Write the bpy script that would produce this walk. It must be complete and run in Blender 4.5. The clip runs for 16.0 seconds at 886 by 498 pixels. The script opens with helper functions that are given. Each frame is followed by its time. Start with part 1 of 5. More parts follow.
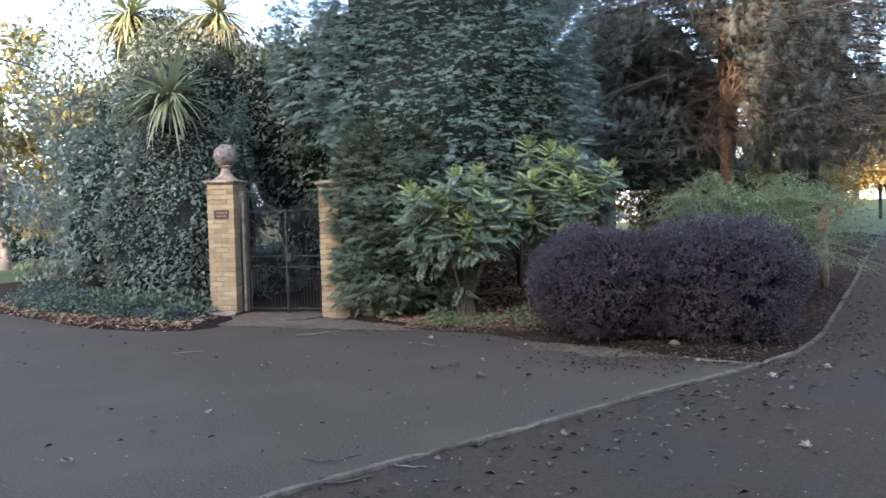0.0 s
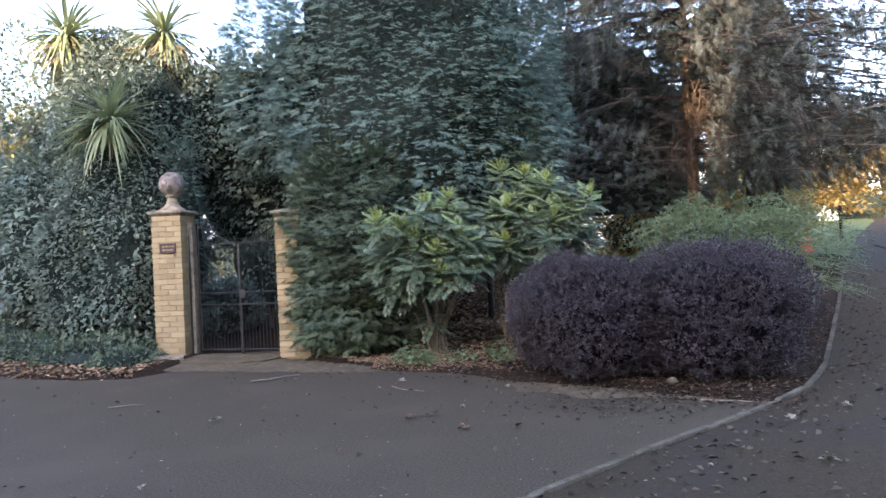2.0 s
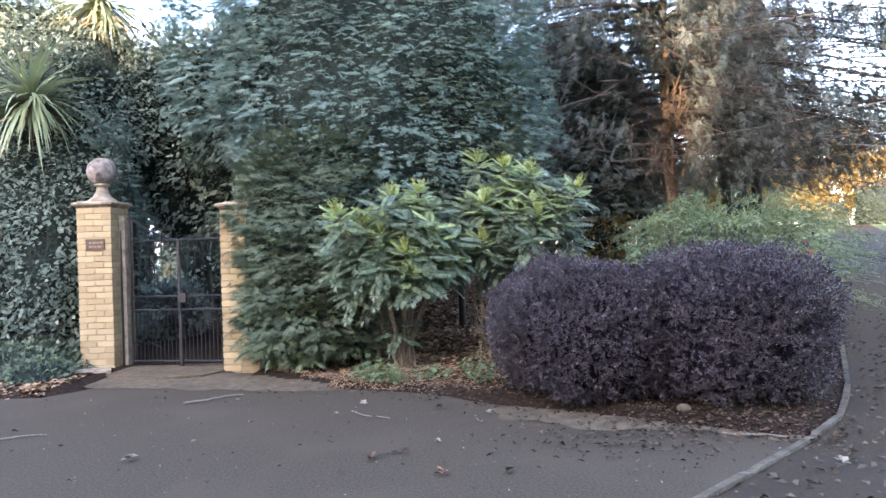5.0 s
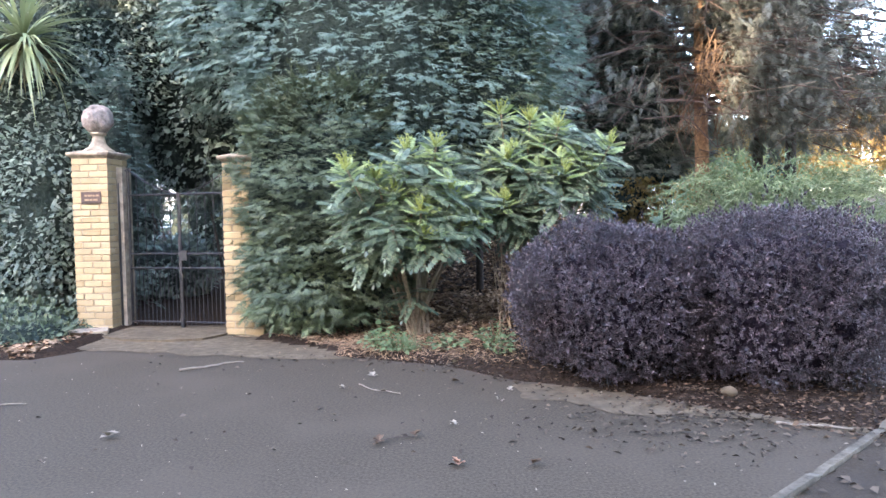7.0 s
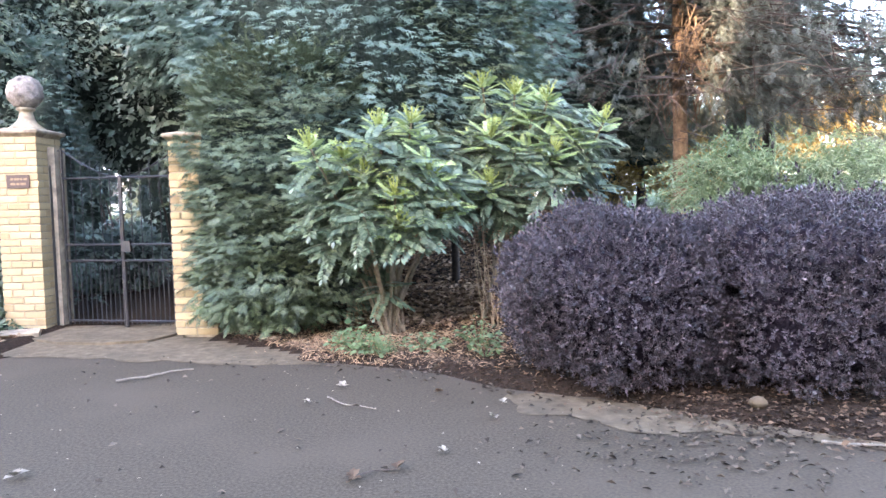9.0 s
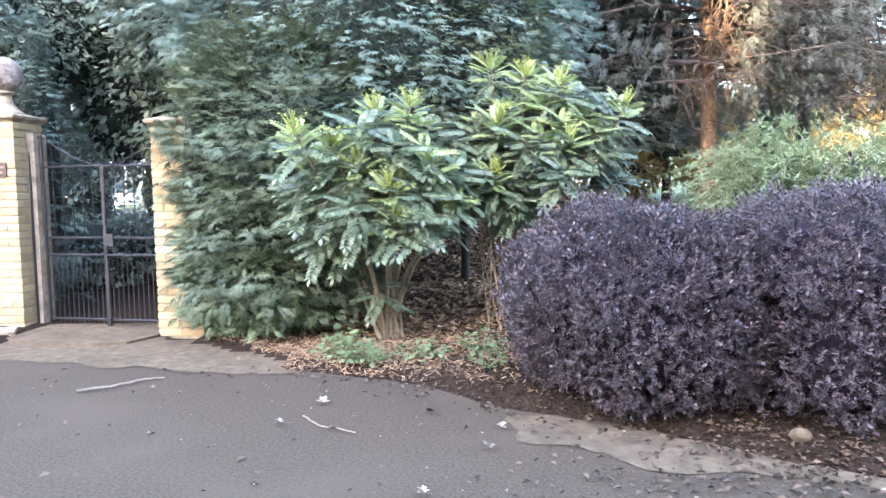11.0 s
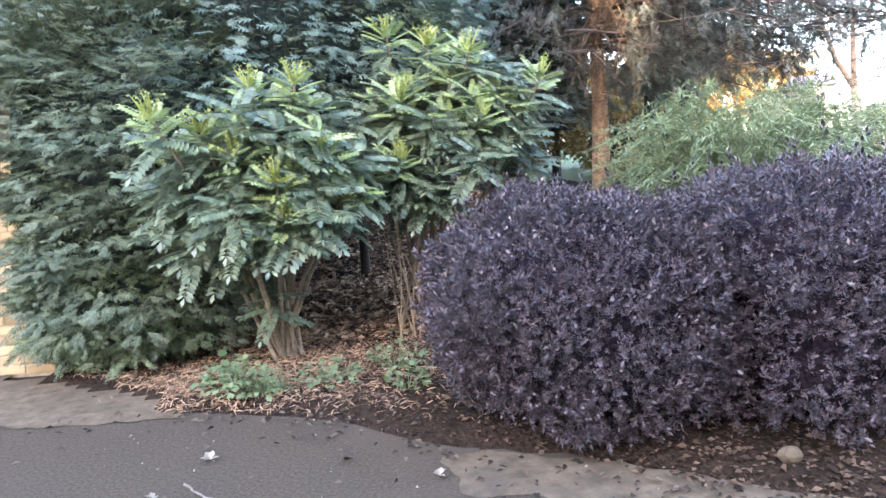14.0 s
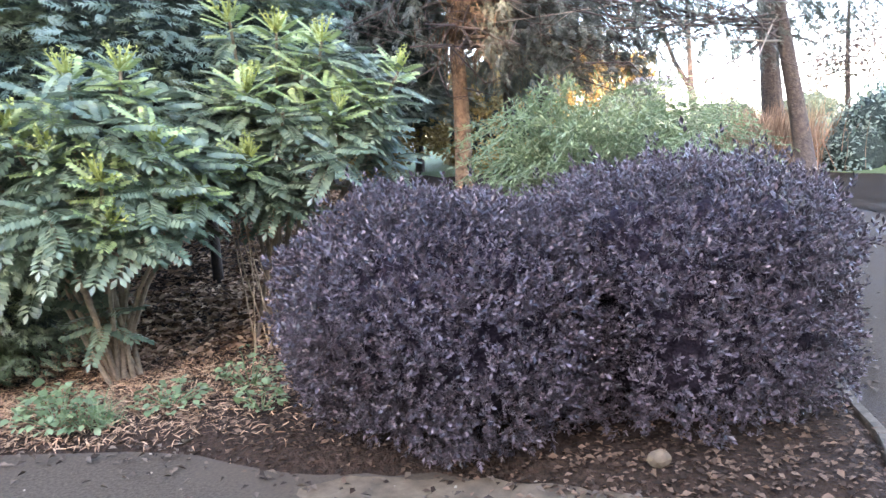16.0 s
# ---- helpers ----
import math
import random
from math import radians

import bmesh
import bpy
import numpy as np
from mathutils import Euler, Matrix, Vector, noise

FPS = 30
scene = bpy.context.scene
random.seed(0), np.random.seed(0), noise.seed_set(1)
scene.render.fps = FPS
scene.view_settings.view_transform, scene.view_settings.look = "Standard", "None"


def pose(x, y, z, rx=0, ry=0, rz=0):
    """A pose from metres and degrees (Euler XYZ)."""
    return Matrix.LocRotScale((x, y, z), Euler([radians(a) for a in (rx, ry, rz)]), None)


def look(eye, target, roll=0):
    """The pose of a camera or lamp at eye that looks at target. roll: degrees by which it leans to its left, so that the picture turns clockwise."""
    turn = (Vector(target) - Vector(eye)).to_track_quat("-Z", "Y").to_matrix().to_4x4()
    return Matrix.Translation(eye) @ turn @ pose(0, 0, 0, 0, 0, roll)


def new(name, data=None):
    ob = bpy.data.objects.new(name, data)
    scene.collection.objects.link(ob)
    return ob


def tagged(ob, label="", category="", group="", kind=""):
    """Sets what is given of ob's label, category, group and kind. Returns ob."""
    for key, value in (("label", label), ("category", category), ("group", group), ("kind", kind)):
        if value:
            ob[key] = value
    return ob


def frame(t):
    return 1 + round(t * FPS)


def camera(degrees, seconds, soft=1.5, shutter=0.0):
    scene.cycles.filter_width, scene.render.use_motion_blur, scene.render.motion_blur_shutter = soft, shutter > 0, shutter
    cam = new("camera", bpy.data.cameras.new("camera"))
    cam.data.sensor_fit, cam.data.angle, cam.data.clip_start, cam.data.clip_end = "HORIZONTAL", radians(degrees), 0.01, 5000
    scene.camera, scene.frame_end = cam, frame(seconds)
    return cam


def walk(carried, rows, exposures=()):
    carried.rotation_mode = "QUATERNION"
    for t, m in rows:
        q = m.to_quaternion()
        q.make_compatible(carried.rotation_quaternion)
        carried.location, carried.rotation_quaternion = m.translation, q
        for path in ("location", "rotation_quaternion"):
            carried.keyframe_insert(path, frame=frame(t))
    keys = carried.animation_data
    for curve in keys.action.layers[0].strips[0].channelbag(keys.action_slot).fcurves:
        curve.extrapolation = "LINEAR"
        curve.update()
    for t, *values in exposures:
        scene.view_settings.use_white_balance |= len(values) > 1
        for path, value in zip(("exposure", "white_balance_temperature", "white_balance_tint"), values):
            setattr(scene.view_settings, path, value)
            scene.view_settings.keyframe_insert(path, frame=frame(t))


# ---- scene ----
cam = camera(64.0, 16.0)
PATH = [
    (0, (0.851, -0.493, 1.301), (0.64, 1.494, 1.237), -1.5),
    (0.5, (0.877, -0.329, 1.299), (0.571, 1.647, 1.245), -0.9),
    (1, (0.887, -0.135, 1.301), (0.588, 1.842, 1.25), 0.7),
    (1.5, (0.761, 0.047, 1.303), (0.58, 2.039, 1.3), -1.5),
    (2, (0.663, 0.22, 1.319), (0.569, 2.218, 1.332), -2.6),
    (2.5, (0.658, 0.38, 1.298), (0.453, 2.369, 1.303), -1.8),
    (3, (0.711, 0.597, 1.301), (0.446, 2.58, 1.281), -0.8),
    (3.5, (0.675, 0.818, 1.293), (0.56, 2.814, 1.242), -1.0),
    (4, (0.554, 0.993, 1.32), (0.604, 2.992, 1.34), -2.0),
    (4.2, (0.532, 1.032, 1.316), (0.536, 3.032, 1.333), -1.7),
    (6.3, (0.548, 1.763, 1.325), (0.592, 3.762, 1.335), -1.9),
    (6.5, (0.518, 1.807, 1.327), (0.565, 3.807, 1.307), -1.0),
    (7, (0.512, 1.878, 1.312), (0.479, 3.876, 1.215), -0.9),
    (7.5, (0.553, 2.045, 1.306), (0.437, 4.042, 1.267), -1.7),
    (8, (0.549, 2.246, 1.291), (0.47, 4.242, 1.203), 0.5),
    (8.5, (0.44, 2.485, 1.293), (0.516, 4.482, 1.221), -1.7),
    (9, (0.394, 2.637, 1.308), (0.459, 4.631, 1.168), -1.1),
    (9.5, (0.486, 2.795, 1.323), (0.366, 4.789, 1.233), -1.1),
    (10, (0.548, 2.908, 1.312), (0.47, 4.902, 1.172), -0.9),
    (10.2, (0.567, 2.97, 1.309), (0.591, 4.963, 1.143), -1.0),
    (12.3, (0.61, 3.553, 1.348), (0.561, 5.547, 1.204), -0.2),
    (12.5, (0.618, 3.594, 1.35), (0.639, 5.59, 1.224), 0.1),
    (13, (0.55, 3.768, 1.371), (0.793, 5.749, 1.245), -1.9),
    (13.5, (0.465, 3.911, 1.399), (0.842, 5.869, 1.245), -3.7),
    (14, (0.501, 4.033, 1.386), (0.811, 5.995, 1.154), -3.3),
    (14.5, (0.623, 4.165, 1.394), (0.903, 6.137, 1.215), -1.2),
    (15, (0.648, 4.226, 1.387), (1.037, 6.175, 1.157), -2.1),
    (15.5, (0.611, 4.285, 1.386), (1.223, 6.175, 1.161), -2.8),
    (16, (0.612, 4.306, 1.392), (1.282, 6.171, 1.127), -3.4),
]
WB, TINT = 6260, 24
EXPOSURE = [(0, 3.30), (0.5, 3.58), (1, 3.26), (2, 3.33), (2.5, 3.45), (3, 3.45), (3.5, 3.88), (4, 3.92), (6.5, 4.13), (7, 4.32), (7.5, 4.46), (8, 4.38), (8.5, 4.58), (9, 4.63), (9.5, 4.85), (10, 4.68), (12.5, 5.42), (13, 5.05), (13.5, 4.59), (14, 4.55), (14.5, 4.98), (15, 4.74), (15.5, 4.55), (16, 4.52)]
walk(cam, [(t, look(e, g, r)) for t, e, g, r in PATH],
     exposures=[(t, stops, WB, TINT) for t, stops in EXPOSURE])

# ---- sky and sun ----
SUN_ELEV = radians(16)
SUN_TO = Vector((-0.38, -0.92, math.tan(SUN_ELEV))).normalized()
world = bpy.data.worlds.new("sky")
scene.world = world
world.use_nodes = True
wn, wl = world.node_tree.nodes, world.node_tree.links
sky = wn.new("ShaderNodeTexSky")
sky.sky_type = "NISHITA"
sky.sun_disc = False
sky.sun_elevation = SUN_ELEV
sky.sun_rotation = math.atan2(SUN_TO.x, SUN_TO.y)
sky.air_density, sky.dust_density, sky.ozone_density = 1.0, 1.8, 1.2
wl.new(sky.outputs[0], wn["Background"].inputs[0])
wn["Background"].inputs[1].default_value = 0.15
sun_data = bpy.data.lights.new("sun", "SUN")
sun_data.energy, sun_data.angle, sun_data.color = 1.8, radians(0.6), (1.0, 0.80, 0.55)
sun = new("sun", sun_data)
sun.matrix_world = look(SUN_TO * 60, (0, 0, 0))

# ---- materials ----
rng = np.random.default_rng(7)


def material(name, dark, light, rough=0.8, scale=6.0, detail=6.0, bump=0.3, bump_scale=60.0, bump_dist=0.01,
             island=0.0, random=0.0, translucent=0.0, metal=0.0, patch=0.0, patch_scale=0.7, patch_color=(0.1, 0.1, 0.1), spec=0.5):
    """Two-scale procedural surface: colour noise between dark and light, larger patches, fine bump."""
    m = bpy.data.materials.new(name)
    m.use_nodes = True
    n, l = m.node_tree.nodes, m.node_tree.links
    bsdf = n["Principled BSDF"]
    geo = n.new("ShaderNodeNewGeometry")
    co = n.new("ShaderNodeTexCoord")
    noi = n.new("ShaderNodeTexNoise")
    noi.inputs["Scale"].default_value, noi.inputs["Detail"].default_value = scale, detail
    noi.inputs["Roughness"].default_value = 0.65
    l.new(geo.outputs["Position"], noi.inputs["Vector"])
    value = noi.outputs["Fac"]
    for amount, kind in ((island, 0), (random, 1)):
        if amount:
            src = geo.outputs["Random Per Island"] if kind == 0 else n.new("ShaderNodeObjectInfo").outputs["Random"]
            mixer = n.new("ShaderNodeMix")
            mixer.inputs[0].default_value = amount
            l.new(value, mixer.inputs[2])
            l.new(src, mixer.inputs[3])
            value = mixer.outputs[0]
    ramp = n.new("ShaderNodeValToRGB")
    lo, hi = (0.12, 0.9) if island or random else (0.3, 0.7)
    ramp.color_ramp.elements[0].position, ramp.color_ramp.elements[1].position = lo, hi
    ramp.color_ramp.elements[0].color, ramp.color_ramp.elements[1].color = (*dark, 1), (*light, 1)
    l.new(value, ramp.inputs[0])
    color = ramp.outputs[0]
    if patch:
        big = n.new("ShaderNodeTexNoise")
        big.inputs["Scale"].default_value, big.inputs["Detail"].default_value = patch_scale, 5
        l.new(geo.outputs["Position"], big.inputs["Vector"])
        pr = n.new("ShaderNodeValToRGB")
        pr.color_ramp.elements[0].position, pr.color_ramp.elements[1].position = 0.48, 0.66
        l.new(big.outputs["Fac"], pr.inputs[0])
        scaled = n.new("ShaderNodeMath")
        scaled.operation = "MULTIPLY"
        scaled.inputs[1].default_value = patch
        l.new(pr.outputs[0], scaled.inputs[0])
        mc = n.new("ShaderNodeMix")
        mc.data_type = "RGBA"
        l.new(scaled.outputs[0], mc.inputs[0])
        l.new(color, mc.inputs[6])
        mc.inputs[7].default_value = (*patch_color, 1)
        color = mc.outputs[2]
    l.new(color, bsdf.inputs["Base Color"])
    bsdf.inputs["Roughness"].default_value = rough
    bsdf.inputs["Metallic"].default_value = metal
    bsdf.inputs["Specular IOR Level"].default_value = spec
    if bump:
        bn = n.new("ShaderNodeTexNoise")
        bn.inputs["Scale"].default_value, bn.inputs["Detail"].default_value = bump_scale, 4
        l.new(geo.outputs["Position"], bn.inputs["Vector"])
        bp = n.new("ShaderNodeBump")
        bp.inputs["Strength"].default_value, bp.inputs["Distance"].default_value = bump, bump_dist
        l.new(bn.outputs["Fac"], bp.inputs["Height"])
        l.new(bp.outputs[0], bsdf.inputs["Normal"])
    if translucent:
        tr = n.new("ShaderNodeBsdfTranslucent")
        l.new(color, tr.inputs[0])
        mix = n.new("ShaderNodeMixShader")
        mix.inputs[0].default_value = translucent
        l.new(bsdf.outputs[0], mix.inputs[1])
        l.new(tr.outputs[0], mix.inputs[2])
        l.new(mix.outputs[0], n["Material Output"].inputs[0])
    return m


def leaf(name, dark, light, rough=0.45, island=0.7, translucent=0.2, scale=1.5, spec=0.5):
    return material(name, dark, light, rough, scale=scale, bump=0, island=island, translucent=translucent, spec=spec)


TARMAC = material("tarmac", (0.032, 0.0248, 0.0160), (0.092, 0.0715, 0.0480), 0.84, scale=60, bump=0.16, bump_scale=260, bump_dist=0.004,
                  patch=0.75, patch_scale=0.75, patch_color=(0.078, 0.060, 0.041), spec=0.12)
PATH_TARMAC = material("path_tarmac", (0.025, 0.0180, 0.0108), (0.070, 0.0510, 0.0310), 0.85, scale=70, bump=0.7, bump_scale=150,
                       bump_dist=0.007, patch=0.6, patch_scale=0.9, patch_color=(0.042, 0.034, 0.028), spec=0.12)
CONCRETE = material("concrete", (0.072, 0.053, 0.033), (0.165, 0.126, 0.080), 0.9, scale=9, bump=0.4, bump_scale=90, bump_dist=0.006,
                    patch=0.6, patch_scale=3.0, patch_color=(0.060, 0.050, 0.036), spec=0.12)
KERB_STONE = material("dirty_edging", (0.060, 0.049, 0.035), (0.165, 0.138, 0.100), 0.92, scale=16, bump=0.6, bump_scale=90, bump_dist=0.006,
                      patch=0.7, patch_scale=1.6, patch_color=(0.038, 0.031, 0.022), spec=0.12)
SAND = material("sandy_dirt", (0.070, 0.053, 0.033), (0.165, 0.126, 0.080), 0.95, scale=11, bump=0.6, bump_scale=70, bump_dist=0.01,
                patch=0.6, patch_scale=2.0, patch_color=(0.075, 0.060, 0.040), spec=0.12)
SOIL = material("leafy_soil", (0.013, 0.0085, 0.0055), (0.050, 0.031, 0.020), 0.95, scale=28, bump=1.0, bump_scale=45, bump_dist=0.03,
                patch=0.5, patch_scale=1.3, patch_color=(0.024, 0.016, 0.011), spec=0.1)
GRASS = material("lawn", (0.055, 0.085, 0.022), (0.12, 0.155, 0.045), 0.9, scale=22, bump=0.9, bump_scale=70, bump_dist=0.04,
                 patch=0.5, patch_scale=0.25, patch_color=(0.13, 0.14, 0.05))
BRICK = material("buff_brick", (0.25, 0.172, 0.080), (0.47, 0.360, 0.195), 0.9, scale=9, bump=0.6, bump_scale=120, bump_dist=0.004,
                 random=0.42, patch=0.35, patch_scale=5.0, patch_color=(0.33, 0.255, 0.15))
MORTAR = material("mortar", (0.22, 0.17, 0.105), (0.36, 0.29, 0.19), 0.95, scale=20, bump=0.5, bump_scale=140)
STONE = material("weathered_stone", (0.20, 0.155, 0.10), (0.42, 0.34, 0.235), 0.9, scale=12, bump=0.5, bump_scale=90, bump_dist=0.005,
                 patch=0.7, patch_scale=7.0, patch_color=(0.14, 0.105, 0.075))
BALL = material("mottled_stone", (0.085, 0.066, 0.054), (0.36, 0.30, 0.25), 0.9, scale=15, bump=0.9, bump_scale=45, bump_dist=0.02)
IRON = material("black_iron", (0.008, 0.008, 0.009), (0.022, 0.019, 0.017), 0.5, scale=40, bump=0.3, bump_scale=200, bump_dist=0.002)
PLAQUE = material("brown_plaque", (0.045, 0.022, 0.016), (0.075, 0.04, 0.028), 0.5, scale=30, bump=0.1)
LETTER = material("worn_gold_letters", (0.20, 0.13, 0.07), (0.32, 0.22, 0.12), 0.6, scale=60, bump=0)
WOOD = material("weathered_wood", (0.10, 0.075, 0.045), (0.26, 0.20, 0.12), 0.9, scale=18, bump=0.7, bump_scale=60)
DARK_WOOD = material("dark_wood", (0.020, 0.014, 0.010), (0.06, 0.042, 0.03), 0.9, scale=18, bump=0.7, bump_scale=60)
RED = material("red_plastic", (0.55, 0.025, 0.02), (0.75, 0.06, 0.045), 0.45, scale=9, bump=0.3, bump_scale=18, bump_dist=0.02)
BARK = material("bark", (0.030, 0.022, 0.017), (0.10, 0.076, 0.056), 0.95, scale=16, bump=1.0, bump_scale=30, bump_dist=0.03)
RED_BARK = material("reddish_bark", (0.085, 0.050, 0.027), (0.26, 0.170, 0.095), 0.95, scale=12, bump=1.0, bump_scale=24, bump_dist=0.03)
BIRCH = material("pale_bark", (0.075, 0.066, 0.058), (0.20, 0.182, 0.160), 0.9, scale=9, bump=0.5, bump_scale=30)
STEM = material("mahonia_stem", (0.12, 0.088, 0.054), (0.30, 0.235, 0.155), 0.9, scale=25, bump=0.6, bump_scale=80)
CANE = material("dry_cane", (0.17, 0.11, 0.06), (0.36, 0.26, 0.15), 0.85, scale=15, bump=0.2)
TWIG = material("brown_twig", (0.035, 0.024, 0.018), (0.085, 0.06, 0.045), 0.9, scale=20, bump=0.3)
# lighter, warmer copy of the brown twig, with sunlight in its colour
LIT_TWIG = material("sunlit_brown_twig", (0.055, 0.036, 0.022), (0.165, 0.112, 0.068), 0.9, scale=20, bump=0.3)
PALE_TWIG = material("pale_twig", (0.12, 0.095, 0.068), (0.25, 0.205, 0.155), 0.85, scale=20, bump=0.3)
WALL_WHITE = material("white_render", (0.68, 0.67, 0.64), (0.82, 0.81, 0.78), 0.9, scale=3, bump=0.2)
HOUSE_BRICK = material("red_brick_wall", (0.20, 0.085, 0.055), (0.36, 0.17, 0.11), 0.9, scale=8, bump=0.4)
SLATE = material("roof_slate", (0.06, 0.06, 0.065), (0.12, 0.12, 0.125), 0.7, scale=8, bump=0.4)
GLASS_DARK = material("window_glass", (0.02, 0.025, 0.03), (0.04, 0.045, 0.05), 0.08, scale=2, bump=0)

# dark solid colour that stands in for the shade between leaves and sprays
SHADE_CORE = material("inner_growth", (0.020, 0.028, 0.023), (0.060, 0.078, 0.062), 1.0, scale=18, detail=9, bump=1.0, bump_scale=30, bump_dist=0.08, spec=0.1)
# near-black purple painted as the shade deep inside the bushes
PURPLE_SHADE_CORE = material("purple_shade_fill", (0.012, 0.008, 0.011), (0.036, 0.026, 0.033), 1.0, scale=25, bump=1.0, bump_scale=35, bump_dist=0.05, spec=0.1)
PURPLE = leaf("purple_leaf", (0.0105, 0.0070, 0.0078), (0.112, 0.082, 0.086), 0.36, island=0.8, translucent=0.10)
CONIFER = leaf("cypress_spray", (0.074, 0.122, 0.106), (0.215, 0.292, 0.228), 0.62, island=0.4, translucent=0.28, scale=1.2)
HEDGE = leaf("hedge_spray", (0.036, 0.054, 0.034), (0.150, 0.185, 0.095), 0.60, island=0.6, translucent=0.2, scale=1.2)
CONIFER_LIGHT = leaf("young_cypress_spray", (0.040, 0.058, 0.028), (0.150, 0.188, 0.076), 0.60, island=0.6, translucent=0.2, scale=1.2)
DARK_CONIFER = leaf("dark_conifer_spray", (0.052, 0.066, 0.050), (0.150, 0.172, 0.125), 0.65, island=0.5, translucent=0.2)
YEW = leaf("yew_spray", (0.038, 0.046, 0.038), (0.130, 0.142, 0.108), 0.65, island=0.5, translucent=0.2)
MAHONIA = leaf("mahonia_leaf", (0.046, 0.074, 0.045), (0.205, 0.250, 0.145), 0.36, island=0.6, translucent=0.15)
MAHONIA_YOUNG = leaf("young_mahonia_leaf", (0.18, 0.245, 0.085), (0.36, 0.42, 0.17), 0.42, island=0.6, translucent=0.25)
MAHONIA_FLOWER = leaf("yellow_flower_spike", (0.20, 0.24, 0.06), (0.31, 0.34, 0.09), 0.6, island=0.6, translucent=0.2)
IVY = leaf("ivy_leaf", (0.070, 0.104, 0.084), (0.240, 0.288, 0.215), 0.48, island=0.6, translucent=0.25)
LAUREL = leaf("laurel_leaf", (0.074, 0.112, 0.088), (0.255, 0.308, 0.225), 0.40, island=0.6, translucent=0.25)
CORDY = leaf("cordyline_blade", (0.14, 0.180, 0.085), (0.36, 0.40, 0.215), 0.45, island=0.8, translucent=0.2)
CORDY_DRY = leaf("dry_cordyline_blade", (0.22, 0.18, 0.10), (0.42, 0.35, 0.20), 0.7, island=0.8, translucent=0.2)
ARCHING = leaf("small_green_leaf", (0.085, 0.125, 0.052), (0.22, 0.275, 0.125), 0.5, island=0.6, translucent=0.25)
ARCH_STEM = leaf("pale_green_stem", (0.10, 0.13, 0.058), (0.23, 0.265, 0.13), 0.6, island=0.6, translucent=0.1)
WEED = leaf("weed_leaf", (0.070, 0.108, 0.046), (0.195, 0.255, 0.112), 0.5, island=0.6, translucent=0.25)
GOLD = leaf("golden_leaf", (0.15, 0.095, 0.022), (0.34, 0.24, 0.075), 0.6, island=0.7, translucent=0.35)
PALE_GOLD = leaf("pale_golden_leaf", (0.17, 0.15, 0.045), (0.38, 0.34, 0.13), 0.6, island=0.7, translucent=0.35)
FAR_GREEN = leaf("far_hedge_leaf", (0.018, 0.027, 0.015), (0.055, 0.072, 0.036), 0.6, island=0.6, translucent=0.15)
TAN_GRASS = leaf("dry_grass", (0.17, 0.10, 0.055), (0.34, 0.22, 0.13), 0.7, island=0.7, translucent=0.2)
BRONZE = leaf("bronze_leaf", (0.06, 0.040, 0.028), (0.17, 0.115, 0.075), 0.6, island=0.7, translucent=0.25)
DEAD_LEAF = leaf("fallen_leaf", (0.020, 0.0125, 0.008), (0.150, 0.097, 0.060), 0.75, island=0.85, translucent=0.1, spec=0.12)
PALE_LEAF = leaf("pale_fallen_leaf", (0.13, 0.105, 0.078), (0.34, 0.290, 0.215), 0.8, island=0.6, translucent=0.1, spec=0.12)
ORANGE_LEAF = leaf("orange_fallen_leaf", (0.22, 0.105, 0.06), (0.38, 0.20, 0.12), 0.75, island=0.6, translucent=0.1, spec=0.15)
SCATTER_LEAF = leaf("dull_fallen_leaf", (0.026, 0.019, 0.013), (0.135, 0.103, 0.073), 0.8, island=0.85, translucent=0.05, spec=0.12)
NEEDLES = leaf("orange_needle_litter", (0.120, 0.068, 0.037), (0.41, 0.270, 0.162), 0.85, island=0.85, translucent=0.0, spec=0.12)

# ---- mesh helpers ----


def wave(p, scale, seed=0):
    """Cheap smooth noise of points, about -1 to 1."""
    r = np.random.default_rng(seed)
    k = r.normal(size=(6, 3)) * scale
    ph = r.uniform(0, 6.28, 6)
    return np.sin(np.asarray(p) @ k.T + ph).mean(1) * 1.7


